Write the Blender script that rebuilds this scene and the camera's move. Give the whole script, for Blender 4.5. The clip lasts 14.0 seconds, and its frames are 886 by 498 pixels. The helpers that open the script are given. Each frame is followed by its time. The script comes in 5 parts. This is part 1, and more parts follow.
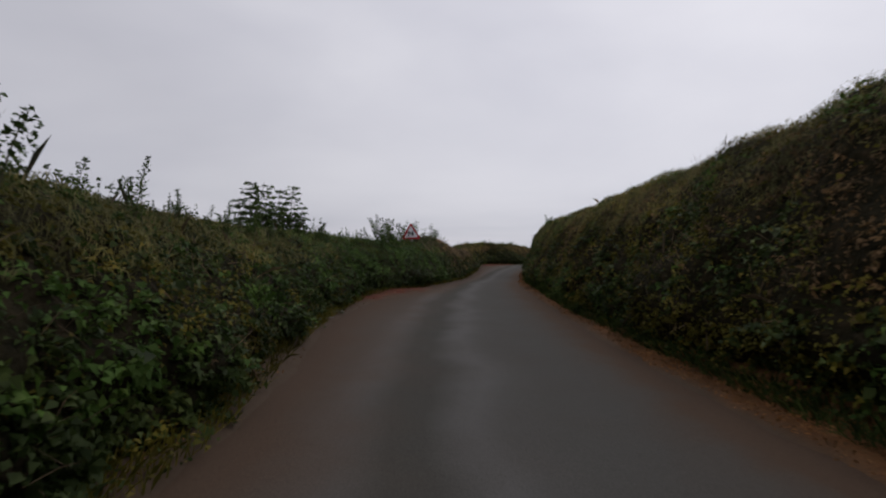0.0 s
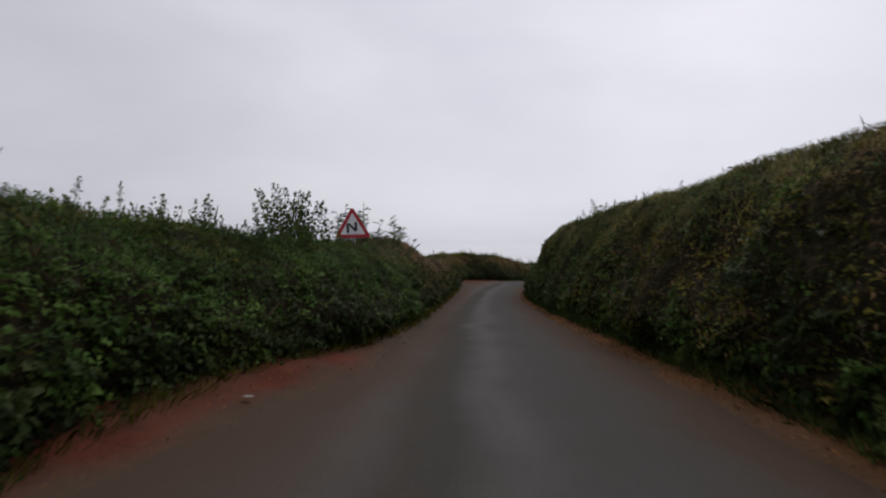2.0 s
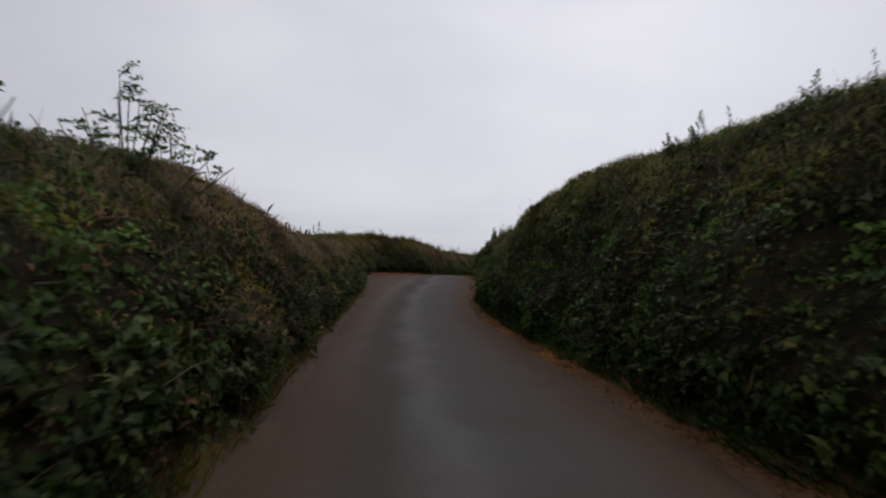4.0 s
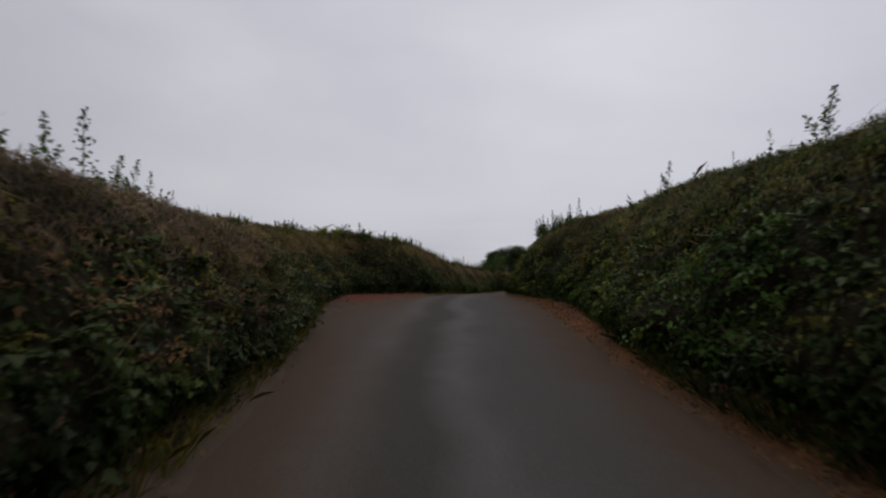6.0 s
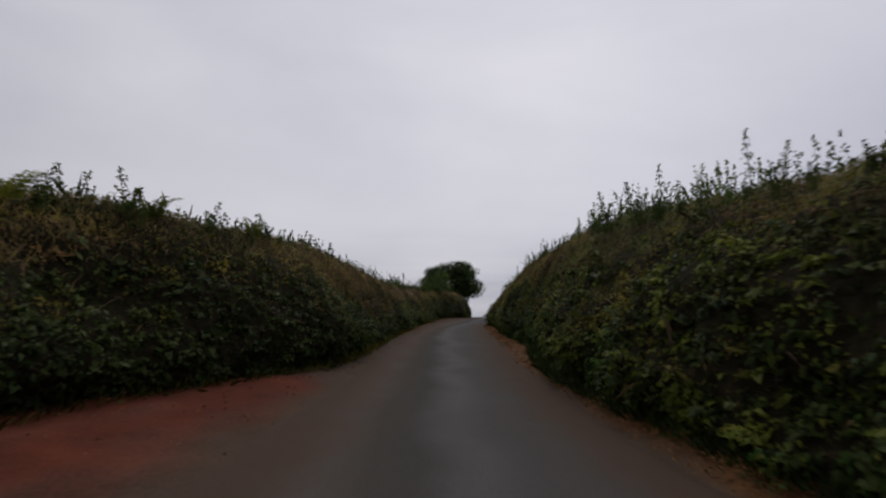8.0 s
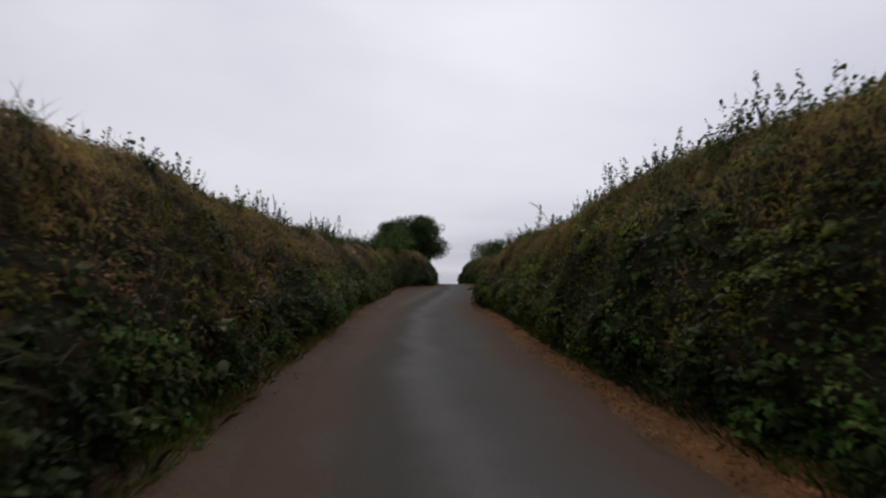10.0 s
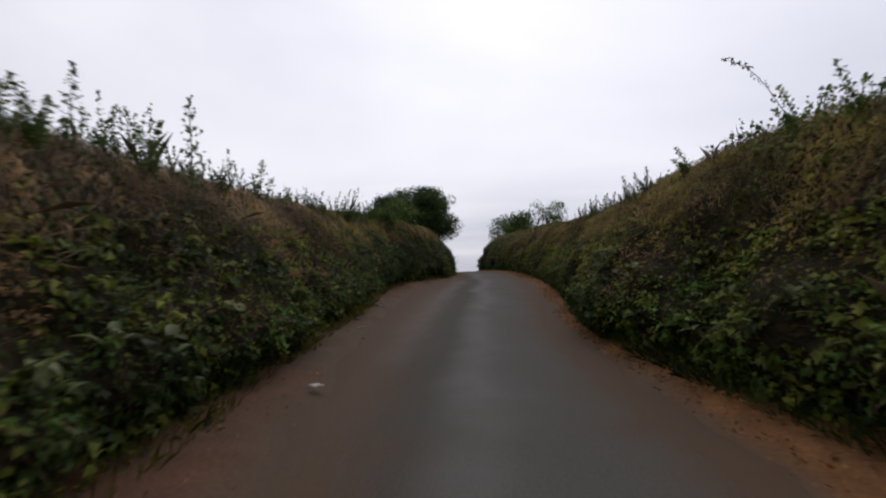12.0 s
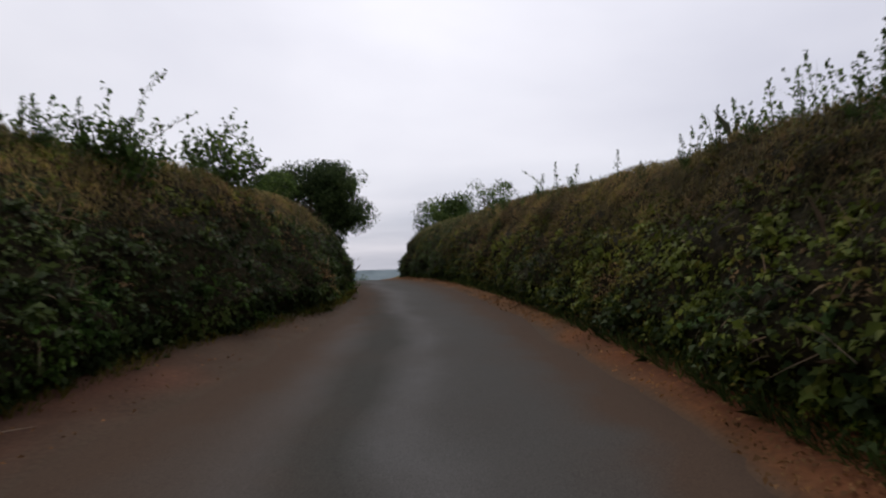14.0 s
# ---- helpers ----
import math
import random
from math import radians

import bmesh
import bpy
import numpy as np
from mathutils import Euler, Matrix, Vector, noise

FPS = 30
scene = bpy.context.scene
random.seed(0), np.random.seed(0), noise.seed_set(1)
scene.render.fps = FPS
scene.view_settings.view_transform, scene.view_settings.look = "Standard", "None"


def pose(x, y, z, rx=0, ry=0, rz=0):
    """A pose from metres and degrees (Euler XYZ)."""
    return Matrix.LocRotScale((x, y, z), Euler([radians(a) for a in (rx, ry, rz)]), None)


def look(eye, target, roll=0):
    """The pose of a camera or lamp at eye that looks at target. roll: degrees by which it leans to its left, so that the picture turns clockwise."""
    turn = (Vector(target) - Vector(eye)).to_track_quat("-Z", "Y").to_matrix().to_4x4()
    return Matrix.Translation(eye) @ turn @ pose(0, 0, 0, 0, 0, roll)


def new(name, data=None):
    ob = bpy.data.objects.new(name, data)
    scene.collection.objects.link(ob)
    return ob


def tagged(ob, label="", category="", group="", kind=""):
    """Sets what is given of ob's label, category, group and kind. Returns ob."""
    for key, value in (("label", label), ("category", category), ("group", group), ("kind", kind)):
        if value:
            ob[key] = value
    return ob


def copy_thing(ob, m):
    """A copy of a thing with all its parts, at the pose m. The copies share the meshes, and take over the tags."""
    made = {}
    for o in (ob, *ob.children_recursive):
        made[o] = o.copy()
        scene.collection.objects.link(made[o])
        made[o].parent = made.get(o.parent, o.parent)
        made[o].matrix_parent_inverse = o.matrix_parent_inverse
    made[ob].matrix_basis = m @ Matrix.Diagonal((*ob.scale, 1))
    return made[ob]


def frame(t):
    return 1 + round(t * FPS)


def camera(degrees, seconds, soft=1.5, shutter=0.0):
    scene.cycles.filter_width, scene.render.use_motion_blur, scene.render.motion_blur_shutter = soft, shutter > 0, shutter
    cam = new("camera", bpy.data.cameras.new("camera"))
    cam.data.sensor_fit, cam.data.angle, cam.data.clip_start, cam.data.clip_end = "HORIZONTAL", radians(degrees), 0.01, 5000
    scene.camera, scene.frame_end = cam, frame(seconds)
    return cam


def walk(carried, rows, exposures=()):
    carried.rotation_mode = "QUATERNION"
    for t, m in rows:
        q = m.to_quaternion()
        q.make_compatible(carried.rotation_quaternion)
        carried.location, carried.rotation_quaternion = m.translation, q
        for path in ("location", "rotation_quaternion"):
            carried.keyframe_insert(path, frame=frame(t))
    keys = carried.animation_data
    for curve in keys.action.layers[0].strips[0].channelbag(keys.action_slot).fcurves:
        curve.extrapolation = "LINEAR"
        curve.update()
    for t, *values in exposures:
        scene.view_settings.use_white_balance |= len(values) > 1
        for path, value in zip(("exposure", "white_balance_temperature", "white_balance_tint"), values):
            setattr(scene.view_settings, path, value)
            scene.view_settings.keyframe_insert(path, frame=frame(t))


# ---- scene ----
cam = camera(74.6, 14.0, soft=2.15, shutter=0.18)
walk(cam, [
    (0.0, pose(0.000, 0.000, 1.200, 94.00, -0.00, 0.00)), (0.1, pose(-0.013, 0.380, 1.224, 93.75, -0.19, 0.54)),
    (0.2, pose(-0.033, 0.915, 1.258, 94.96, -0.38, -2.35)), (0.3, pose(-0.055, 1.541, 1.297, 92.88, -0.56, -1.61)),
    (0.4, pose(-0.075, 2.193, 1.337, 92.38, -0.75, -1.66)), (0.5, pose(-0.090, 2.807, 1.374, 93.70, -0.94, -2.37)),
    (0.6, pose(-0.100, 3.384, 1.407, 92.65, -1.00, -1.91)), (0.7, pose(-0.106, 3.966, 1.439, 93.01, -1.06, -1.28)),
    (0.8, pose(-0.110, 4.552, 1.470, 93.21, -1.11, -1.42)), (0.9, pose(-0.112, 5.141, 1.501, 93.33, -1.17, -0.90)),
    (1.0, pose(-0.113, 5.728, 1.533, 94.20, -1.23, -0.99)), (1.1, pose(-0.112, 6.313, 1.564, 92.79, -1.17, -1.62)),
    (1.2, pose(-0.109, 6.898, 1.595, 92.13, -1.11, -1.14)), (1.3, pose(-0.105, 7.484, 1.626, 93.56, -1.06, -1.54)),
    (1.4, pose(-0.098, 8.074, 1.658, 93.67, -1.00, -0.21)), (1.5, pose(-0.090, 8.672, 1.694, 94.80, -0.94, -0.87)),
    (1.6, pose(-0.082, 9.278, 1.734, 94.25, -0.83, -0.90)), (1.7, pose(-0.074, 9.891, 1.777, 93.54, -0.72, -0.14)),
    (1.8, pose(-0.063, 10.509, 1.822, 94.86, -0.60, -0.20)), (1.9, pose(-0.046, 11.128, 1.866, 94.52, -0.49, -0.39)),
    (2.0, pose(-0.022, 11.747, 1.909, 95.29, -0.38, -3.13)), (2.1, pose(0.012, 12.364, 1.948, 96.34, -0.72, -2.19)),
    (2.2, pose(0.054, 12.982, 1.986, 94.95, -1.07, -2.49)), (2.3, pose(0.102, 13.601, 2.023, 94.11, -1.41, -1.52)),
    (2.4, pose(0.152, 14.222, 2.061, 94.68, -1.76, -2.99)), (2.5, pose(0.202, 14.846, 2.103, 96.39, -2.10, -4.36)),
    (2.6, pose(0.254, 15.475, 2.149, 96.59, -1.92, -2.19)), (2.7, pose(0.310, 16.109, 2.199, 95.74, -1.73, -6.19)),
    (2.8, pose(0.367, 16.744, 2.251, 96.47, -1.55, -8.73)), (2.9, pose(0.422, 17.378, 2.301, 96.42, -1.36, -7.36)),
    (3.0, pose(0.473, 18.009, 2.347, 96.37, -1.18, -7.50)), (3.1, pose(0.515, 18.636, 2.390, 95.88, -1.30, -8.44)),
    (3.2, pose(0.550, 19.260, 2.432, 94.40, -1.42, -8.07)), (3.3, pose(0.585, 19.883, 2.472, 96.53, -1.55, -12.32)),
    (3.4, pose(0.625, 20.506, 2.509, 95.21, -1.67, -10.98)), (3.5, pose(0.675, 21.130, 2.542, 94.22, -1.79, -11.75)),
    (3.6, pose(0.739, 21.754, 2.571, 92.22, -1.74, -12.16)), (3.7, pose(0.813, 22.379, 2.596, 93.42, -1.68, -10.13)),
    (4.0, pose(1.052, 24.253, 2.661, 94.24, -1.52, -12.42)), (4.5, pose(1.442, 27.377, 2.768, 94.44, -1.17, -12.62)),
    (5.0, pose(1.846, 30.501, 2.873, 94.80, -0.76, -12.67)), (5.5, pose(2.263, 33.623, 2.986, 95.30, -0.30, -12.85)),
    (6.0, pose(2.694, 36.743, 3.120, 95.90, 0.20, -13.47)), (6.1, pose(2.803, 37.364, 3.169, 96.38, 0.42, -13.81)),
    (6.2, pose(2.920, 37.982, 3.227, 96.36, 0.64, -13.70)), (6.3, pose(3.044, 38.601, 3.291, 97.40, 0.86, -13.09)),
    (6.4, pose(3.172, 39.220, 3.358, 98.22, 1.08, -16.38)), (6.5, pose(3.303, 39.842, 3.425, 98.09, 1.30, -17.38)),
    (6.6, pose(3.435, 40.465, 3.493, 97.21, 1.23, -18.03)), (6.7, pose(3.570, 41.089, 3.564, 96.88, 1.17, -18.72)),
    (6.8, pose(3.709, 41.714, 3.636, 96.67, 1.10, -18.20)), (6.9, pose(3.854, 42.343, 3.708, 97.40, 1.04, -16.71)),
    (7.0, pose(4.006, 42.976, 3.777, 96.69, 0.97, -18.01)), (7.1, pose(4.167, 43.614, 3.845, 95.86, 0.83, -19.14)),
    (7.2, pose(4.336, 44.257, 3.912, 97.93, 0.69, -18.15)), (7.3, pose(4.510, 44.903, 3.978, 97.26, 0.56, -19.10)),
    (7.4, pose(4.686, 45.551, 4.042, 97.83, 0.42, -19.28)), (7.5, pose(4.862, 46.202, 4.101, 98.39, 0.28, -17.18)),
    (7.6, pose(5.036, 46.860, 4.155, 96.59, 0.14, -19.09)), (7.7, pose(5.210, 47.525, 4.205, 97.88, 0.00, -19.89)),
    (7.8, pose(5.387, 48.190, 4.252, 95.64, -0.13, -19.62)), (7.9, pose(5.568, 48.848, 4.299, 97.01, -0.27, -20.09)),
    (8.0, pose(5.755, 49.491, 4.349, 97.47, -0.41, -20.27)), (8.1, pose(5.951, 50.112, 4.403, 97.11, -0.56, -17.58)),
    (8.2, pose(6.154, 50.716, 4.459, 97.59, -0.71, -17.45)), (8.3, pose(6.361, 51.314, 4.515, 96.95, -0.85, -18.05)),
    (8.4, pose(6.570, 51.916, 4.569, 96.76, -1.00, -18.97)), (8.5, pose(6.776, 52.531, 4.617, 96.96, -1.15, -20.85)),
    (8.6, pose(6.979, 53.165, 4.660, 95.97, -1.29, -21.42)), (8.7, pose(7.179, 53.811, 4.700, 95.65, -1.43, -22.77)),
    (8.8, pose(7.381, 54.461, 4.737, 94.67, -1.57, -22.84)), (8.9, pose(7.587, 55.110, 4.770, 94.07, -1.71, -22.49)),
    (9.0, pose(7.800, 55.750, 4.799, 94.25, -1.85, -21.92)), (9.1, pose(8.022, 56.380, 4.824, 93.62, -1.80, -22.99)),
    (9.2, pose(8.250, 57.003, 4.843, 95.11, -1.75, -23.17)), (9.5, pose(8.949, 58.863, 4.893, 93.84, -1.61, -23.26)),
    (10.0, pose(10.107, 61.968, 4.977, 93.69, -1.29, -24.74)), (10.5, pose(11.275, 65.064, 5.057, 93.67, -0.91, -26.16)),
    (11.0, pose(12.452, 68.153, 5.136, 93.62, -0.46, -27.32)), (11.3, pose(13.155, 70.009, 5.184, 92.85, -0.17, -27.30)),
    (11.4, pose(13.393, 70.623, 5.201, 91.79, -0.07, -25.45)), (11.5, pose(13.639, 71.232, 5.218, 93.39, 0.03, -28.00)),
    (11.6, pose(13.892, 71.832, 5.235, 93.01, 0.27, -24.74)), (11.7, pose(14.152, 72.426, 5.253, 92.51, 0.51, -24.60)),
    (11.8, pose(14.415, 73.016, 5.271, 93.33, 0.76, -23.52)), (11.9, pose(14.683, 73.607, 5.290, 92.36, 1.00, -23.88)),
    (12.0, pose(14.952, 74.200, 5.308, 92.09, 1.24, -24.24)), (12.1, pose(15.223, 74.797, 5.326, 93.58, 1.33, -26.02)),
    (12.2, pose(15.496, 75.395, 5.343, 93.62, 1.41, -25.29)), (12.3, pose(15.772, 75.994, 5.361, 92.35, 1.50, -25.90)),
    (12.4, pose(16.053, 76.593, 5.381, 94.65, 1.58, -26.73)), (12.5, pose(16.339, 77.191, 5.402, 92.49, 1.67, -26.72)),
    (12.6, pose(16.630, 77.788, 5.427, 93.03, 1.62, -27.30)), (12.7, pose(16.926, 78.385, 5.455, 92.79, 1.57, -27.44)),
    (12.8, pose(17.227, 78.982, 5.484, 93.38, 1.53, -27.75)), (12.9, pose(17.533, 79.579, 5.511, 93.48, 1.48, -28.28)),
    (13.0, pose(17.847, 80.178, 5.534, 92.29, 1.43, -28.03)), (13.1, pose(18.169, 80.779, 5.550, 92.60, 1.37, -28.30)),
    (13.2, pose(18.498, 81.381, 5.561, 93.58, 1.30, -28.35)), (13.3, pose(18.832, 81.984, 5.570, 93.78, 1.24, -29.01)),
    (13.4, pose(19.171, 82.587, 5.581, 93.09, 1.17, -29.78)), (13.5, pose(19.512, 83.191, 5.598, 94.29, 1.11, -29.55)),
    (13.6, pose(19.885, 83.844, 5.623, 93.78, 1.29, -29.53)), (13.7, pose(20.291, 84.545, 5.655, 93.50, 1.48, -30.47)),
    (13.8, pose(20.685, 85.223, 5.688, 93.61, 1.66, -30.98)), (13.9, pose(21.024, 85.804, 5.718, 92.99, 1.85, -31.16)),
    (14.0, pose(21.264, 86.216, 5.738, 91.48, 2.03, -32.01)),
], [(0.0, 0.0), (0.5, 0.0), (1.5, 0.12), (2.5, 0.1), (3.0, 0.05), (3.5, 0.08), (6.0, -0.2), (7.0, -0.2), (7.5, -0.15), (8.5, -0.12), (9.0, -0.03),
    (10.0, 0.15), (11.3, 0.42), (12.0, 0.4), (12.5, 0.35), (13.2, 0.33), (14.0, 0.32)])

# ---- world and sun: a bright overcast sky ----
world = bpy.data.worlds.new("overcast_sky")
scene.world = world
world.use_nodes = True
wt = world.node_tree
wt.nodes.clear()


def wnode(kind, **values):
    n = wt.nodes.new(kind)
    for key, value in values.items():
        if key in n.inputs:
            n.inputs[key].default_value = value
    return n


w_out = wnode("ShaderNodeOutputWorld")
w_bg = wnode("ShaderNodeBackground", Strength=1.0)
w_sky = wnode("ShaderNodeTexSky")
w_sky.sky_type, w_sky.sun_disc, w_sky.sun_elevation, w_sky.sun_rotation = "NISHITA", False, radians(50), radians(25)
w_dim = wnode("ShaderNodeVectorMath")
w_dim.operation = "SCALE"
w_dim.inputs["Scale"].default_value = 0.08
w_tc = wnode("ShaderNodeTexCoord")
w_map = wnode("ShaderNodeMapping")
w_map.inputs["Scale"].default_value = (1.0, 1.0, 2.6)
w_cloud = wnode("ShaderNodeTexNoise", Scale=1.5, Detail=5.0, Roughness=0.45, Distortion=0.2)
w_ramp = wnode("ShaderNodeValToRGB")
w_ramp.color_ramp.elements[0].position, w_ramp.color_ramp.elements[0].color = 0.28, (0.555, 0.555, 0.635, 1)
w_ramp.color_ramp.elements[1].position, w_ramp.color_ramp.elements[1].color = 0.72, (0.775, 0.765, 0.825, 1)
w_mix = wnode("ShaderNodeMix")
w_mix.data_type = "RGBA"
w_mix.inputs[0].default_value = 0.93
wt.links.new(w_sky.outputs[0], w_dim.inputs[0])
wt.links.new(w_tc.outputs["Generated"], w_map.inputs[0])
wt.links.new(w_map.outputs[0], w_cloud.inputs["Vector"])
wt.links.new(w_cloud.outputs[0], w_ramp.inputs[0])
wt.links.new(w_dim.outputs[0], w_mix.inputs[6])
wt.links.new(w_ramp.outputs[0], w_mix.inputs[7])
w_map2 = wnode("ShaderNodeMapping")
w_map2.inputs["Scale"].default_value = (1.6, 1.6, 15.0)
w_band = wnode("ShaderNodeTexNoise", Scale=1.3, Detail=4.0, Roughness=0.5, Distortion=0.3)
w_bandramp = wnode("ShaderNodeValToRGB")
w_bandramp.color_ramp.elements[0].position, w_bandramp.color_ramp.elements[0].color = 0.36, (0.63, 0.66, 0.71, 1)
w_bandramp.color_ramp.elements[1].position, w_bandramp.color_ramp.elements[1].color = 0.64, (1.02, 1.0, 1.0, 1)
w_sep = wnode("ShaderNodeSeparateXYZ")
w_low = wnode("ShaderNodeMapRange")
for key, value in (("From Min", 0.02), ("From Max", 0.17), ("To Min", 1.0), ("To Max", 0.0)):
    w_low.inputs[key].default_value = value
w_deck = wnode("ShaderNodeMix")
w_deck.data_type, w_deck.blend_type = "RGBA", "MULTIPLY"
wt.links.new(w_tc.outputs["Generated"], w_map2.inputs[0])
wt.links.new(w_map2.outputs[0], w_band.inputs["Vector"])
wt.links.new(w_band.outputs[0], w_bandramp.inputs[0])
wt.links.new(w_tc.outputs["Generated"], w_sep.inputs[0])
wt.links.new(w_sep.outputs[2], w_low.inputs["Value"])
wt.links.new(w_low.outputs[0], w_deck.inputs[0])
wt.links.new(w_mix.outputs[2], w_deck.inputs[6])
wt.links.new(w_bandramp.outputs[0], w_deck.inputs[7])
w_dot = wnode("ShaderNodeVectorMath")
w_dot.operation = "DOT_PRODUCT"
w_dot.inputs[1].default_value = (0.42, 0.487, 0.766)
w_glow = wnode("ShaderNodeMapRange")
for key, value in (("From Min", 0.45), ("From Max", 0.95), ("To Min", 0.79), ("To Max", 1.08)):
    w_glow.inputs[key].default_value = value
w_lit = wnode("ShaderNodeVectorMath")
w_lit.operation = "SCALE"
wt.links.new(w_tc.outputs["Generated"], w_dot.inputs[0])
wt.links.new(w_dot.outputs["Value"], w_glow.inputs["Value"])
wt.links.new(w_deck.outputs[2], w_lit.inputs[0])
wt.links.new(w_glow.outputs[0], w_lit.inputs["Scale"])
wt.links.new(w_lit.outputs[0], w_bg.inputs[0])
wt.links.new(w_bg.outputs[0], w_out.inputs[0])

sun = new("sun", bpy.data.lights.new("sun", "SUN"))
sun.data.energy, sun.data.angle, sun.data.color = 0.5, radians(25), (1.0, 0.96, 0.9)
sun.matrix_world = look((45, 115, 94), (12, 45, 2))


# ---- materials ----
def material(name):
    m = bpy.data.materials.new(name)
    m.use_nodes = True
    m.node_tree.nodes.clear()
    return m, m.node_tree


def add(tree, kind, links=None, **values):
    n = tree.nodes.new(kind)
    for key, value in values.items():
        n.inputs[key.replace("_", " ")].default_value = value
    for key, source in (links or {}).items():
        tree.links.new(source, n.inputs[key])
    return n


def ramp(tree, source, stops):
    n = tree.nodes.new("ShaderNodeValToRGB")
    els = n.color_ramp.elements
    while len(els) < len(stops):
        els.new(0.5)
    for e, (p, c) in zip(els, stops):
        e.position, e.color = p, (*c, 1)
    tree.links.new(source, n.inputs[0])
    return n.outputs[0]


def mix(tree, factor, a, b, how="MIX"):
    n = tree.nodes.new("ShaderNodeMix")
    n.data_type, n.blend_type = "RGBA", how
    for socket, v in ((n.inputs[0], factor), (n.inputs[6], a), (n.inputs[7], b)):
        if isinstance(v, (int, float)):
            socket.default_value = v
        elif isinstance(v, tuple):
            socket.default_value = (*v, 1)
        else:
            tree.links.new(v, socket)
    return n.outputs[2]


def grain(tree, scale, detail=4.0, rough=0.55, where=None, stretch=None):
    if where is None:
        where = tree.nodes.new("ShaderNodeNewGeometry").outputs["Position"]
    if stretch:
        mp = add(tree, "ShaderNodeMapping", {"Vector": where}, Scale=stretch)
        where = mp.outputs[0]
    return add(tree, "ShaderNodeTexNoise", {"Vector": where}, Scale=scale, Detail=detail, Roughness=rough).outputs[0]


def finish(tree, colour, rough=0.7, metal=0.0, bump=None, strength=0.3, distance=0.01, specular=0.4, thin=0.0):
    p = add(tree, "ShaderNodeBsdfPrincipled", Metallic=metal, Specular_IOR_Level=specular)
    for key, v in (("Base Color", colour), ("Roughness", rough)):
        if isinstance(v, (int, float)):
            p.inputs[key].default_value = v
        elif isinstance(v, tuple):
            p.inputs[key].default_value = (*v, 1)
        else:
            tree.links.new(v, p.inputs[key])
    if bump is not None:
        b = add(tree, "ShaderNodeBump", {"Height": bump}, Strength=strength, Distance=distance)
        tree.links.new(b.outputs[0], p.inputs["Normal"])
    out = p.outputs[0]
    if thin:
        tr = add(tree, "ShaderNodeBsdfTranslucent")
        if isinstance(colour, tuple):
            tr.inputs[0].default_value = (*colour, 1)
        else:
            tree.links.new(colour, tr.inputs[0])
        ms = add(tree, "ShaderNodeMixShader", Fac=thin)
        tree.links.new(out, ms.inputs[1])
        tree.links.new(tr.outputs[0], ms.inputs[2])
        out = ms.outputs[0]
    tree.links.new(out, add(tree, "ShaderNodeOutputMaterial").inputs[0])


def leafy(name, colours, rough=0.5, patch=0.7, gloss=0.08):
    """Leaves: every leaf its own shade, and drifts of one plant or another along the hedge."""
    m, t = material(name)
    geo = t.nodes.new("ShaderNodeNewGeometry")
    n = len(colours)
    mean = tuple(sum(c[i] for c in colours) / n for i in range(3))
    each = mix(t, 0.5, ramp(t, geo.outputs["Random Per Island"], [((i + 0.5) / n, c) for i, c in enumerate(colours)]), mean)
    drift = ramp(t, grain(t, patch, 3.0), [(0.34, (0.52, 0.54, 0.52)), (0.5, (1, 1, 1)), (0.66, (1.5, 1.42, 1.3))])
    tuft = ramp(t, grain(t, 3.1, 2.0), [(0.36, (0.6, 0.64, 0.66)), (0.5, (1, 1, 1)), (0.66, (1.5, 1.4, 1.25))])
    finish(t, mix(t, 1.0, mix(t, 1.0, each, drift, "MULTIPLY"), tuft, "MULTIPLY"), rough, specular=gloss, thin=0.3)
    return m


def plain(name, colour, rough=0.6, metal=0.0, vary=0.2, scale=30.0, strength=0.15):
    m, t = material(name)
    g = grain(t, scale)
    c = mix(t, g, tuple(x * (1 - vary) for x in colour), tuple(min(1, x * (1 + vary)) for x in colour))
    finish(t, c, rough, metal, g, strength)
    return m


OLIVE = leafy("olive_leaves", [(0.078, 0.080, 0.014), (0.113, 0.106, 0.020), (0.139, 0.117, 0.027), (0.158, 0.125, 0.033), (0.095, 0.096, 0.017)], 0.65, 0.7, 0.04)
GREEN = leafy("green_leaves", [(0.032, 0.067, 0.012), (0.051, 0.100, 0.020), (0.073, 0.133, 0.029), (0.040, 0.083, 0.016), (0.098, 0.153, 0.041)], 0.55, 0.9, 0.05)
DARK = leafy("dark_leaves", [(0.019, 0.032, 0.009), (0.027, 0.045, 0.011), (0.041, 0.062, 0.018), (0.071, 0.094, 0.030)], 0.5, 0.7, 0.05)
BROWN = leafy("withered_leaves", [(0.118, 0.074, 0.037), (0.173, 0.107, 0.054), (0.107, 0.078, 0.032), (0.236, 0.150, 0.082), (0.134, 0.089, 0.041)], 0.8, 0.7, 0.04)
YELLOW = leafy("yellow_green_leaves", [(0.088, 0.116, 0.016), (0.061, 0.090, 0.014), (0.128, 0.149, 0.023), (0.074, 0.104, 0.016), (0.168, 0.167, 0.035)], 0.55, 0.7, 0.05)
GRASS = leafy("cut_grass", [(0.127, 0.126, 0.044), (0.165, 0.152, 0.061), (0.105, 0.112, 0.037), (0.204, 0.175, 0.082)], 0.8)
TURF = leafy("dull_grass", [(0.154, 0.118, 0.044), (0.202, 0.145, 0.062), (0.126, 0.108, 0.035), (0.237, 0.168, 0.076), (0.112, 0.103, 0.030)], 0.8)
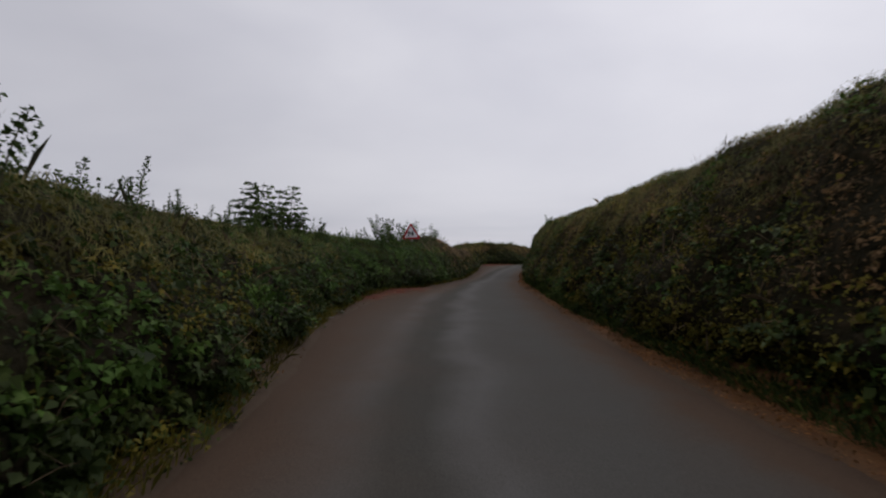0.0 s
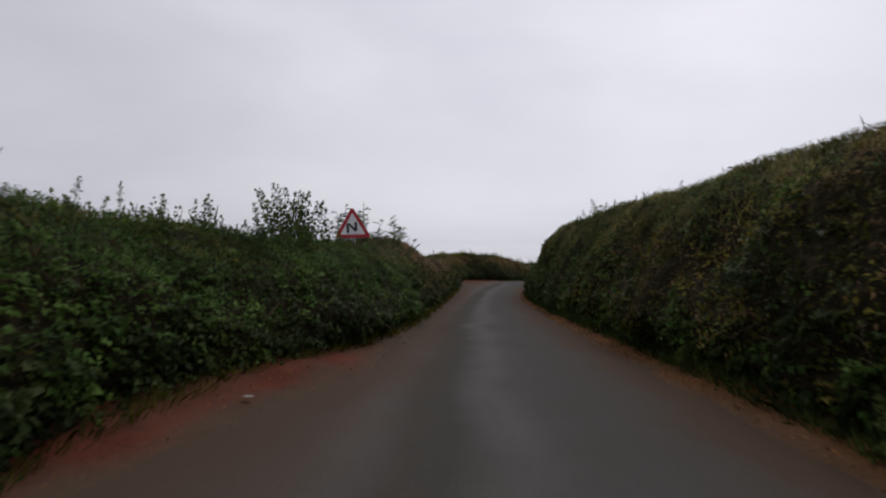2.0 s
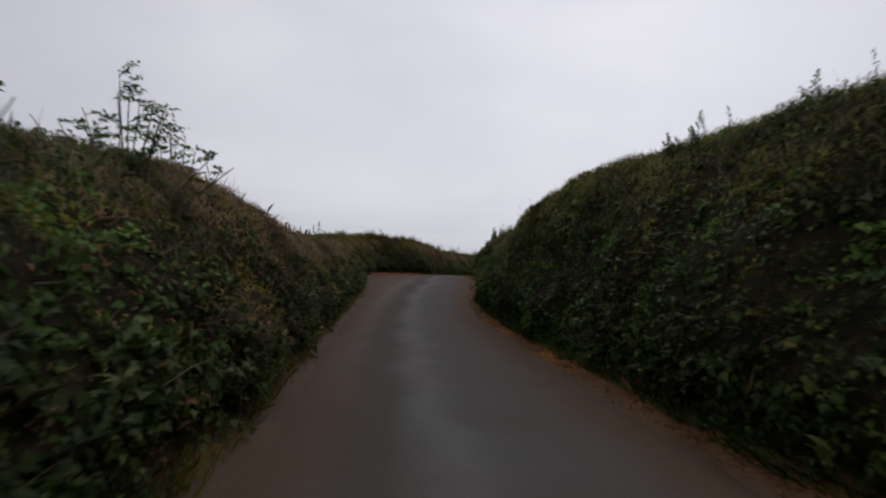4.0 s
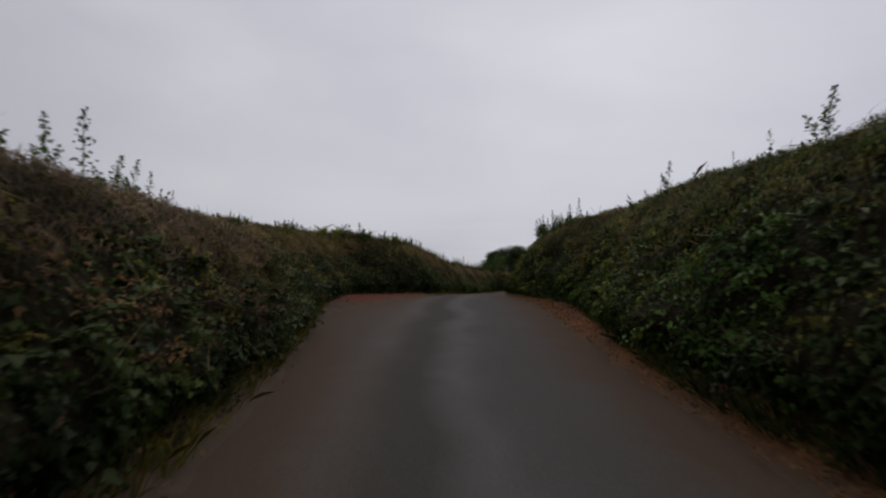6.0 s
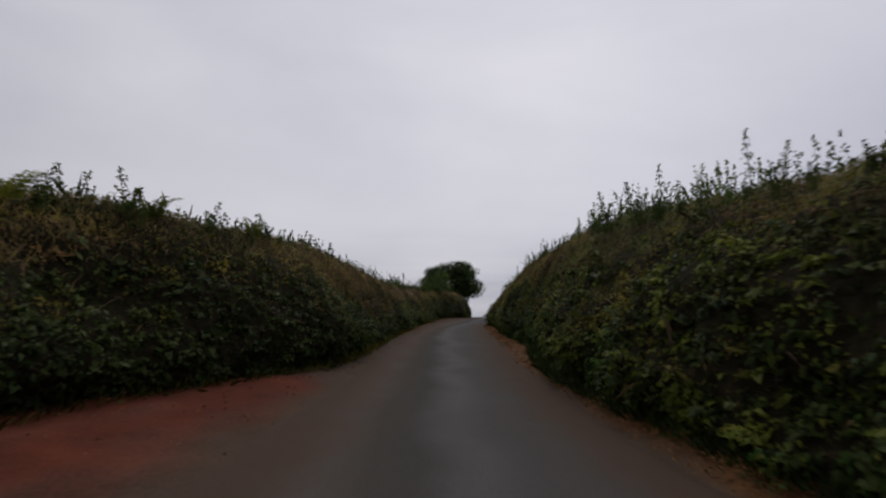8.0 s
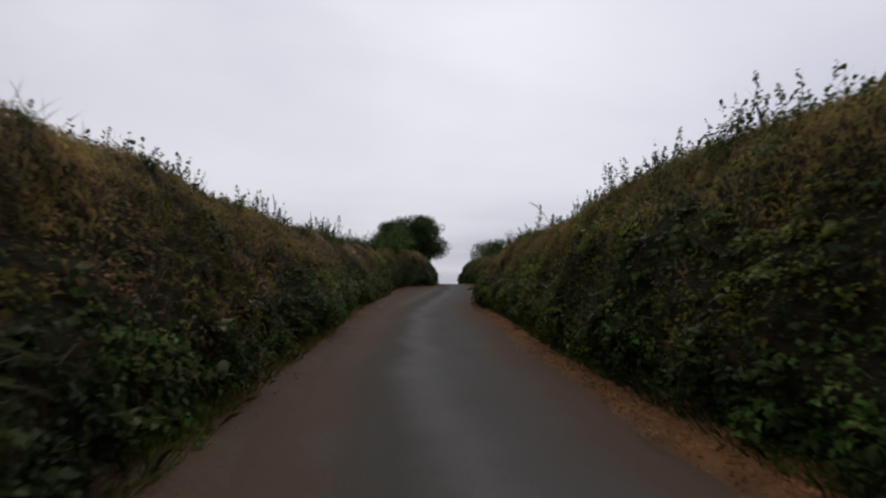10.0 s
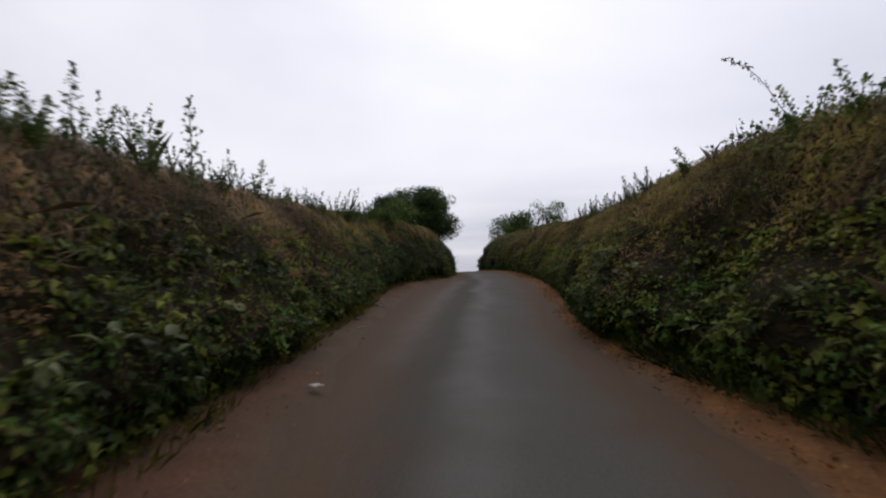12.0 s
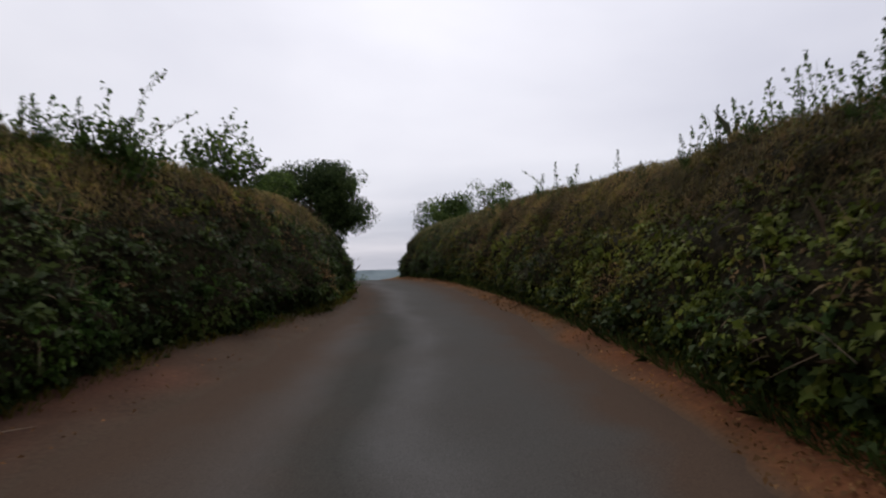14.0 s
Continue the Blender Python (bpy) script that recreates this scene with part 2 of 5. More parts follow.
CROWN = leafy("crown_leaves", [(0.030, 0.050, 0.021), (0.044, 0.069, 0.027), (0.056, 0.084, 0.030), (0.072, 0.102, 0.040)], 0.65, 0.3, 0.05)
GROWTH = leafy("new_growth_leaves", [(0.031, 0.062, 0.016), (0.052, 0.093, 0.023), (0.075, 0.122, 0.030), (0.098, 0.134, 0.037)], 0.6, 0.6, 0.05)
DOCK = leafy("dock_leaves", [(0.048, 0.068, 0.020), (0.070, 0.094, 0.028), (0.092, 0.110, 0.038), (0.104, 0.100, 0.040)], 0.5, 0.7, 0.15)
STRAW = leafy("dry_grass", [(0.160, 0.112, 0.074), (0.215, 0.152, 0.102), (0.116, 0.081, 0.054), (0.310, 0.236, 0.160), (0.106, 0.086, 0.046)], 0.85)
LITTER = leafy("fallen_leaves", [(0.15, 0.072, 0.030), (0.21, 0.105, 0.042), (0.11, 0.056, 0.026), (0.26, 0.15, 0.07), (0.09, 0.05, 0.025)], 0.9)

# earth and roots; shade of the leaf gaps put into a near-black colour
BANK, _t = material("hedge_bank_shade_dark")
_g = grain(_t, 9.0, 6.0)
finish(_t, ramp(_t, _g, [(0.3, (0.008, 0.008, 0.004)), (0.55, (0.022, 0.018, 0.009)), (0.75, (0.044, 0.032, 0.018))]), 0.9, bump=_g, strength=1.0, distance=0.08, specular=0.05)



def earth(name, stops, fine):
    """Dirt of the verges, with red earth where the bank is scraped bare."""
    m, t = material(name)
    g, f = grain(t, 1.4, 5.0), grain(t, 26.0, 6.0)
    dull = mix(t, 0.5, ramp(t, g, stops), ramp(t, f, fine))
    bare = mix(t, 0.45, ramp(t, g, [(0.3, (0.054, 0.016, 0.009)), (0.5, (0.105, 0.027, 0.014)), (0.7, (0.175, 0.042, 0.020))]),
               ramp(t, f, [(0.3, (0.046, 0.015, 0.009)), (0.7, (0.146, 0.040, 0.022))]))
    at = t.nodes.new("ShaderNodeAttribute")
    at.attribute_name = "red"
    # dust of the road's margin carries on over the edge
    lip = t.nodes.new("ShaderNodeAttribute")
    lip.attribute_name = "lip"
    dust = mix(t, f, (0.056, 0.039, 0.027), (0.092, 0.065, 0.045))
    finish(t, mix(t, lip.outputs["Fac"], mix(t, at.outputs["Fac"], dull, bare), dust), 0.9, bump=f, strength=0.45, distance=0.02, specular=0.08)
    return m


VERGE_L = earth("brown_dirt", [(0.3, (0.045, 0.029, 0.020)), (0.55, (0.078, 0.048, 0.032)), (0.75, (0.111, 0.065, 0.042))], [(0.3, (0.042, 0.028, 0.019)), (0.7, (0.111, 0.073, 0.048))])
VERGE_R = earth("dead_grass_and_dirt", [(0.3, (0.060, 0.030, 0.014)), (0.5, (0.130, 0.058, 0.022)), (0.7, (0.200, 0.086, 0.030))], [(0.3, (0.050, 0.027, 0.013)), (0.7, (0.185, 0.090, 0.036))])

ASPHALT, _t = material("worn_asphalt")
_uv = add(_t, "ShaderNodeUVMap").outputs[0]
_sep = add(_t, "ShaderNodeSeparateXYZ", {"Vector": _uv})
_wob = add(_t, "ShaderNodeMath", {0: grain(_t, 0.35, 3.0), 1: _sep.outputs[1]})
_wob.operation = "MULTIPLY_ADD"
_wob.inputs[1].default_value = 0.05
_t.links.new(_sep.outputs[1], _wob.inputs[2])
_track = ramp(_t, _wob.outputs[0], [(0.0, (0.45, 0.45, 0.45)), (0.15, (0.55, 0.55, 0.55)), (0.26, (1.0, 1.0, 1.0)), (0.33, (0.85, 0.85, 0.85)), (0.46, (0.0, 0.0, 0.0)), (0.58, (0.0, 0.0, 0.0)),
                                    (0.70, (0.85, 0.85, 0.85)), (0.77, (1.0, 1.0, 1.0)), (0.88, (0.55, 0.55, 0.55)), (1.0, (0.4, 0.4, 0.4))])
# brown dust: wide along the left of the tracks, narrow along the very edges
_drag = add(_t, "ShaderNodeMath", {0: grain(_t, 1.3, 5.0), 2: _sep.outputs[1]})
_drag.operation = "MULTIPLY_ADD"
_drag.inputs[1].default_value = 0.26
_far = add(_t, "ShaderNodeMath", {0: grain(_t, 1.7, 5.0), 2: _sep.outputs[0]})
_far.operation = "MULTIPLY_ADD"
_far.inputs[1].default_value = -0.75
_edge = ramp(_t, _far.outputs[0], [(0.0, (1, 1, 1)), (0.1, (0.75, 0.75, 0.75)), (0.35, (0.25, 0.25, 0.25)), (0.7, (0, 0, 0))])
_left = ramp(_t, _drag.outputs[0], [(0.10, (0.9, 0.9, 0.9)), (0.30, (0.65, 0.65, 0.65)), (0.42, (0.2, 0.2, 0.2)), (0.52, (0, 0, 0))])
_fine = grain(_t, 90.0, 3.0)
_blot = grain(_t, 0.8, 5.0)
_base = mix(_t, _track, (0.056, 0.054, 0.047), (0.094, 0.090, 0.085))
_base = mix(_t, ramp(_t, _blot, [(0.35, (0, 0, 0)), (0.75, (0.6, 0.6, 0.6))]), _base, (0.066, 0.058, 0.050))
_base = mix(_t, _left, _base, (0.076, 0.055, 0.041))
_base = mix(_t, _edge, _base, (0.074, 0.049, 0.034))
_base = mix(_t, 0.5, _base, ramp(_t, _fine, [(0.3, (0.55, 0.55, 0.55)), (0.7, (1.45, 1.45, 1.45))]), "MULTIPLY")
finish(_t, _base, ramp(_t, _track, [(0.0, (0.95, 0.95, 0.95)), (1.0, (0.8, 0.8, 0.8))]), bump=_fine, strength=0.5, distance=0.006, specular=0.06)

FIELD, _t = material("field_grass")
_g, _b = grain(_t, 0.05, 5.0), grain(_t, 3.0, 5.0)
finish(_t, mix(_t, 0.5, ramp(_t, _g, [(0.35, (0.05, 0.075, 0.025)), (0.5, (0.085, 0.10, 0.035)), (0.65, (0.13, 0.12, 0.055))]),
               ramp(_t, _b, [(0.3, (0.035, 0.05, 0.016)), (0.7, (0.11, 0.12, 0.045))])), 0.9, bump=_b, strength=0.5, distance=0.05)

BARK, _t = material("bark")
_g = grain(_t, 14.0, 6.0, stretch=(1, 1, 0.25))
finish(_t, ramp(_t, _g, [(0.3, (0.035, 0.028, 0.02)), (0.7, (0.10, 0.08, 0.06))]), 0.9, bump=_g, strength=0.7, distance=0.03)
STEM = plain("green_stem", (0.07, 0.07, 0.03), 0.7)
RED = plain("red_sign_paint", (0.34, 0.006, 0.014), 0.45, vary=0.08, scale=8)
WHITE = plain("white_sign_sheeting", (0.62, 0.62, 0.63), 0.4, vary=0.07, scale=6)
BLACK = plain("black_sign_paint", (0.012, 0.012, 0.013), 0.45)
GREY = plain("galvanised_steel", (0.16, 0.15, 0.14), 0.6, 0.4, 0.25, 12)
PAPER = plain("dirty_white_paper", (0.34, 0.33, 0.29), 0.8, vary=0.3, scale=25, strength=0.4)
WOOD = plain("bleached_wood", (0.30, 0.23, 0.16), 0.85, vary=0.35, scale=25, strength=0.6)

# haze of distance put into the hills' blue grey colour, which glows by itself
HILLS, _t = material("distant_hills_hazed_glow")
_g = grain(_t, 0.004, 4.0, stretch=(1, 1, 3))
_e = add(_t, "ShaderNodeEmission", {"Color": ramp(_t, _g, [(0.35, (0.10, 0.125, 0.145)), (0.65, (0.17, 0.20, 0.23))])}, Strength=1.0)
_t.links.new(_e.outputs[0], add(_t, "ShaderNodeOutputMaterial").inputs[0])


# ---- the lane's line: stations in metres along it, offsets to its right, heights over it ----
KNOTS = [(0.42, -11.97, -0.75), (0.21, -6.00, -0.38), (0.00, 0.00, 0.00), (-0.11, 6.00, 0.35), (-0.01, 12.00, 0.72), (0.47, 17.98, 1.14),
         (1.01, 23.95, 1.45), (1.77, 29.90, 1.65), (2.57, 35.85, 1.88), (3.71, 41.74, 2.44), (5.22, 47.54, 3.01), (7.01, 53.27, 3.47),
         (8.98, 58.93, 3.69), (11.08, 64.55, 3.84), (13.22, 70.16, 3.99), (15.62, 75.66, 4.15), (18.30, 81.02, 4.35), (21.27, 86.23, 4.54),
         (24.26, 91.44, 4.80), (26.88, 96.83, 5.02), (29.04, 102.43, 5.17), (30.83, 108.16, 5.18), (32.59, 113.89, 4.99), (34.36, 119.63, 4.58),
         (36.12, 125.36, 3.96), (37.88, 131.10, 3.14)]
S0, STEP = -12.0, 6.0
S1 = S0 + STEP * (len(KNOTS) - 1)


def smooth_line():
    k = np.array(KNOTS)
    k = np.vstack([2 * k[0] - k[1], k, 2 * k[-1] - k[-2]])
    rows = []
    for i in range(1, len(k) - 2):
        u = np.linspace(0, 1, 40, endpoint=False)[:, None]
        a, b, c, d = k[i - 1], k[i], k[i + 1], k[i + 2]
        rows.append(0.5 * (2 * b + (c - a) * u + (2 * a - 5 * b + 4 * c - d) * u ** 2 + (3 * b - a - 3 * c + d) * u ** 3))
    line = np.vstack(rows + [k[-2][None]])
    return np.linspace(S0, S1, len(line)), line


LINE_S, LINE = smooth_line()
LINE_T = np.gradient(LINE[:, :2], LINE_S, axis=0)
LINE_T /= np.linalg.norm(LINE_T, axis=1)[:, None]


def lane(s, l, h):
    """World places for stations s, offsets l to the right and heights h over the road."""
    s, l, h = np.broadcast_arrays(np.asarray(s, float), np.asarray(l, float), np.asarray(h, float))
    p = [np.interp(s, LINE_S, LINE[:, i]) for i in range(3)]
    tx, ty = np.interp(s, LINE_S, LINE_T[:, 0]), np.interp(s, LINE_S, LINE_T[:, 1])
    return np.stack([p[0] + ty * l, p[1] - tx * l, p[2] + h], -1)


def spline(s, knots):
    x, y = np.array(knots[0::2], float), np.array(knots[1::2], float)
    s = np.asarray(s, float)
    return (np.interp(s - 0.7, x, y) + np.interp(s, x, y) + np.interp(s + 0.7, x, y)) / 3


FOOT_L = (-12, 1.5, 1, 1.53, 4, 1.57, 7, 1.87, 10, 2.18, 13, 2.35, 16, 2.5, 18, 2.2, 20, 1.5, 22, 1.1, 25, 1.05, 28, 1.12, 34, 1.35, 40, 1.42, 43, 1.65, 46, 2.1,
          48, 2.5, 50, 2.95, 52, 3.15, 54, 3.25, 55.5, 3.15, 56.5, 2.6, 57.5, 2.0, 59, 1.55, 61, 1.4, 70, 1.5, 74, 1.5, 77, 1.75, 80, 1.85, 82, 1.98, 85, 2.15, 88, 2.35, 91, 2.8, 94, 3.1, 96.5, 2.85, 98.5, 2.1, 101, 1.4, 104, 1.12, 107, 1.15, 112, 1.5, 140, 2.2)
FOOT_R = (-12, 2.8, 10, 2.87, 13, 2.8, 16, 2.65, 22, 2.58, 28, 2.56, 34, 2.7, 38, 2.5, 41, 2.3, 44, 2.5, 47, 2.8, 50, 2.9, 52, 2.4, 55, 1.9, 58, 1.8, 61, 2.05, 64, 2.45, 76, 2.6,
          79, 2.55, 82, 2.15, 85, 1.9, 91, 2.2, 97, 2.15, 104, 2.15, 110, 2.2, 140, 2.2)
TOP_L = (-12, 1.7, 4, 1.62, 10, 1.58, 16, 1.64, 20, 1.5, 23, 1.5, 25, 1.6, 28, 1.84, 31, 2.05, 35, 2.08, 38, 1.8, 43, 1.6, 46, 1.58, 49, 1.70, 52, 1.80, 56, 1.95, 62, 1.98, 66, 2.05,
         79, 1.98, 88, 2.05, 91, 2.15, 94, 2.26, 97, 2.25, 99, 2.12, 101, 2.0, 104, 1.95, 140, 2.0)
TOP_R = (-12, 2.75, 1, 2.6, 7, 2.5, 13, 2.37, 16, 2.29, 19, 2.31, 25, 2.47, 28, 2.58, 31, 2.82, 34, 2.86, 37, 2.72, 39, 2.42, 40, 2.16, 41.2, 2.04, 45, 2.06, 47, 2.12, 48.5, 2.10, 50, 2.04, 52, 2.02, 54, 2.0, 56, 2.04, 58, 2.18, 61, 2.4, 64, 2.5,
         70, 2.5, 73, 2.4, 76, 2.2, 79, 2.17, 83, 2.09, 88, 2.06, 94, 2.02, 97, 1.96, 100, 2.0, 106, 2.08, 140, 2.2)
# edges of the tarred surface
ROAD_L = (-12, 1.35, 6, 1.6, 9, 1.95, 12, 2.15, 14.5, 2.1, 16.3, 1.75, 18, 1.05, 22, 0.85, 27, 0.88, 34, 1.1, 42, 1.3, 47, 2.2, 50, 2.15, 51.5, 1.8, 53.2, 1.4, 56, 1.05, 60, 1.05, 77, 1.0,
          81, 1.15, 86, 1.7, 91, 2.1, 94, 2.15, 97, 1.6, 101, 1.15, 104, 0.95, 140, 1.2)
ROAD_R = (-12, 2.5, 13, 2.5, 16, 2.3, 22, 2.15, 29, 2.25, 34, 2.3, 40, 2.0, 47, 2.15, 51, 2.1, 55, 1.62, 61, 1.65, 67, 2.0, 75, 2.0, 80, 1.85, 84, 1.65, 94, 1.7, 100, 1.6, 140, 1.6)


# ---- mesh helpers ----
def mesh_from(name, verts, faces, mat=None, smooth=False, uv=None):
    me = bpy.data.meshes.new(name)
    verts = np.ascontiguousarray(verts, np.float32).reshape(-1, 3)
    faces = np.ascontiguousarray(faces, np.int32)
    n, k = faces.shape
    me.vertices.add(len(verts))
    me.vertices.foreach_set("co", verts.ravel())
    me.loops.add(n * k)
    me.loops.foreach_set("vertex_index", faces.ravel())
    me.polygons.add(n)
    me.polygons.foreach_set("loop_start", np.arange(0, n * k, k, dtype=np.int32))
    me.update(calc_edges=True)
    if smooth:
        me.polygons.foreach_set("use_smooth", np.ones(n, bool))
    if uv is not None:
        layer = me.uv_layers.new(name="UVMap")
        layer.data.foreach_set("uv", np.ascontiguousarray(uv[faces.ravel()], np.float32).ravel())
    if mat:
        me.materials.append(mat)
    return me


def grid_faces(rows, cols, flip=False):
    i = np.arange((rows - 1) * (cols - 1))
    a = (i // (cols - 1)) * cols + i % (cols - 1)
    f = np.stack([a, a + 1, a + cols + 1, a + cols], -1)
    return f[:, ::-1] if flip else f


def part(name, me, parent, label="", kind=""):
    ob = new(name, me)
    ob.parent = parent
    return tagged(ob, label, kind=kind)


def from_bm(name, bm, mat, smooth=False):
    me = bpy.data.meshes.new(name)
    bm.to_mesh(me)
    bm.free()
    me.materials.append(mat)
    if smooth:
        me.polygons.foreach_set("use_smooth", np.ones(len(me.polygons), bool))
    return me


def lattice(u, v, seed):
    """Smooth value noise in two directions, -1 to 1."""
    u, v = np.asarray(u, float), np.asarray(v, float)
    iu, iv = np.floor(u).astype(np.int64), np.floor(v).astype(np.int64)
    fu, fv = u - iu, v - iv
    fu, fv = fu * fu * (3 - 2 * fu), fv * fv * (3 - 2 * fv)

    def pick(a, b):
        n = (a * 374761393 + b * 668265263 + seed * 974711) & 0xFFFFFFFF
        n = ((n ^ (n >> 13)) * 1274126177) & 0xFFFFFFFF
        return ((n ^ (n >> 16)) & 0xFFFF) / 32767.5 - 1
    return (pick(iu, iv) * (1 - fu) + pick(iu + 1, iv) * fu) * (1 - fv) + (pick(iu, iv + 1) * (1 - fu) + pick(iu + 1, iv + 1) * fu) * fv


def unit(a):
    return a / np.maximum(np.linalg.norm(a, axis=-1, keepdims=True), 1e-9)


def leaves_mesh(name, places, normals, sizes, mat, rng, narrow=0.62, droop=0.25, ways=None):
    """One folded four-cornered leaf for every place."""
    n = len(places)
    nor = unit(normals)
    along = rng.normal(size=(n, 3)) if ways is None else np.array(ways, float)
    along[:, 2] -= droop
    along = unit(along - nor * (along * nor).sum(1, keepdims=True))
    side = np.cross(nor, along)
    z = sizes[:, None]
    w = narrow * (0.75 + 0.5 * rng.random((n, 1)))
    fold = 0.12 + 0.2 * rng.random((n, 1))
    base = places - along * z * 0.5
    v = np.stack([base, base + along * z * 0.42 + side * z * w * 0.5 + nor * z * fold, base + along * z - nor * z * 0.12,
                  base + along * z * 0.42 - side * z * w * 0.5 + nor * z * fold], 1)
    return mesh_from(name, v.reshape(-1, 3), np.arange(4 * n).reshape(n, 4), mat)


def blades_mesh(name, roots, ways, lengths, width, mat, rng):
    """Bent three-sided grass blades and dead stalks."""
    n = len(roots)
    ways = unit(ways)
    side = unit(np.cross(ways, rng.normal(size=(n, 3)))) * (width * (0.6 + 0.8 * rng.random((n, 1))))
    bend = unit(np.cross(ways, side)) * (lengths[:, None] * rng.uniform(-0.25, 0.25, (n, 1)))
    mid = roots + ways * lengths[:, None] * 0.55 + bend * 0.4
    tip = roots + ways * lengths[:, None] + bend * 1.6
    tip[:, 2] -= lengths * 0.12
    v = np.stack([roots - side, roots + side, mid + side * 0.7, tip, mid - side * 0.7], 1)
    return mesh_from(name, v.reshape(-1, 3), np.arange(5 * n).reshape(n, 5), mat)


# ---- ground: one sheet from the lane out to the horizon ----
def ground_height(x, y):
    pts = np.stack([x, y], -1).reshape(-1, 2)
    coarse = LINE[::8, :2]
    s = np.empty(len(pts))
    l = np.empty(len(pts))
    for a in range(0, len(pts), 4000):
        d = ((pts[a:a + 4000, None] - coarse[None]) ** 2).sum(-1)
        i = d.argmin(1) * 8
        v, t = pts[a:a + 4000] - LINE[i, :2], LINE_T[i]
        s[a:a + 4000] = LINE_S[i] + (v * t).sum(1)
        l[a:a + 4000] = v[:, 0] * t[:, 1] - v[:, 1] * t[:, 0]
    sc = np.clip(s, S0, S1)
    road = np.interp(sc, LINE_S, LINE[:, 2])
    before, after = np.clip(S0 - s, 0, 150), np.clip(s - S1, 0, 420)
    road = road - before * 0.06 - after * 0.15
    foot = np.where(l < 0, spline(sc, FOOT_L), spline(sc, FOOT_R))
    rise = np.clip((np.abs(l) - foot - 1.1) / 1.3, 0, 1)
    rise = rise * rise * (3 - 2 * rise)
    away = np.clip((np.abs(l) - 30) / 500, 0, 1)
    far = -80.0 + 2.5 * lattice(pts[:, 0] / 400, pts[:, 1] / 400, 5)
    z = road - 0.09 + rise * (0.95 + 0.12 * lattice(pts[:, 0] / 6, pts[:, 1] / 6, 3))
    return (z * (1 - away) + far * away).reshape(x.shape)


def axis(lo, hi, step, reach):
    inner = np.arange(lo, hi + step / 2, step)
    out = np.cumsum(step * 1.22 ** np.arange(1, 60))
    out = out[out < reach]
    return np.concatenate([lo - out[::-1], inner, hi + out])


gx, gy = axis(-10, 50, 0.5, 3200), axis(-16, 134, 0.5, 3200)
GX, GY = np.meshgrid(gx, gy)
GZ = ground_height(GX, GY)
ground = new("ground", mesh_from("ground", np.stack([GX, GY, GZ], -1), grid_faces(len(gy), len(gx)), FIELD, True))
tagged(ground, "grassy farmland rolling away behind the hedges", "ground", kind="structure")

# ---- road and its earth verges ----
ss = np.arange(S0, S1 + 0.01, 0.3)
across = np.linspace(0, 1, 15)
rl, rr = spline(ss, ROAD_L), spline(ss, ROAD_R)
rl = rl + 0.09 * lattice(ss / 1.3, 0 * ss, 1) + 0.05 * lattice(ss / 0.45, 0 * ss, 2)
rr = rr + 0.05 * lattice(ss / 1.3, 0 * ss, 7) + 0.025 * lattice(ss / 0.4, 0 * ss, 8)
L = -rl[:, None] + (rl + rr)[:, None] * across
Hh = -0.035 * (2 * across[None] - 1) ** 2 + 0.012 * lattice(ss[:, None] / 1.7, L / 0.7, 4)
uv = np.stack([np.minimum(L + rl[:, None], rr[:, None] - L), (L - np.interp(ss, (0, 62, 75, 86, 95), (0.4, 0.36, 0.26, 0.12, -0.06))[:, None] + 1.7) / 3.4], -1).reshape(-1, 2)
road = new("road", mesh_from("road", lane(ss[:, None], L, Hh), grid_faces(len(ss), 15), ASPHALT, True, uv))
tagged(road, "narrow worn grey asphalt lane with pale wheel tracks", "road", kind="structure")

road_s = ss
ss = np.arange(S0, S1 + 0.01, 0.1)
for side, name, edge, foot_knots in ((-1, "verge_left", rl, FOOT_L), (1, "verge_right", rr, FOOT_R)):
    edge = np.interp(ss, road_s, edge) - 0.12
    foot = np.maximum(spline(ss, foot_knots), edge) + 0.45
    k = np.linspace(0, 1, 19)
    off = (edge - 0.08)[:, None] + (foot - edge + 0.08)[:, None] * k
    lift = -0.06 + 0.062 * np.clip(k * 3.2, 0, 1)[None] + 0.15 * k[None] ** 2 + (0.026 * lattice(ss[:, None] / 0.7, off / 0.3, 12 + side) + 0.014 * lattice(ss[:, None] / 0.24, off / 0.13, 16 + side)) * np.clip(0.35 + k * 3, 0, 1)
    pts = lane(ss[:, None], side * off, lift)
    verge = new(name, mesh_from(name, pts, grid_faces(len(ss), 19, side < 0), VERGE_L if side < 0 else VERGE_R, True))
    spans = ((13.5, 20.0, 0.75), (51.5, 57.8, 1.0), (76.0, 82.5, 0.25), (91.0, 96.0, 0.25)) if side < 0 else ((45.0, 51.0, 0.45), (91.0, 97.0, 0.4))
    red = sum(k * np.clip((ss - a) / 1.6 + 0.5, 0, 1) * np.clip((c - ss) / 1.2 + 0.5, 0, 1) for a, c, k in spans)
    red = red[:, None] * (1 + 0.45 * lattice(ss[:, None] / 0.7, off / 0.35, 15)) * np.clip((k[None] - 0.04) / 0.32, 0, 1)
    lip = np.clip(1.15 - (off - edge[:, None]) / ((0.5 if side < 0 else 0.22) * (1 + 0.55 * lattice(ss[:, None] / 0.6, off / 0.5, 19))), 0, 1) * (1 - 0.8 * np.clip(red, 0, 1))
    layer = verge.data.attributes.new("lip", "FLOAT", "POINT")
    layer.data.foreach_set("value", lip.astype(np.float32).ravel())
    layer = verge.data.attributes.new("red", "FLOAT", "POINT")
    layer.data.foreach_set("value", np.clip(red, 0, 1).astype(np.float32).ravel())
    tagged(verge, "strip of brown dirt with scraped red earth below hedge" if side < 0 else "strip of dead orange grass between road and hedge", "verge", kind="structure")

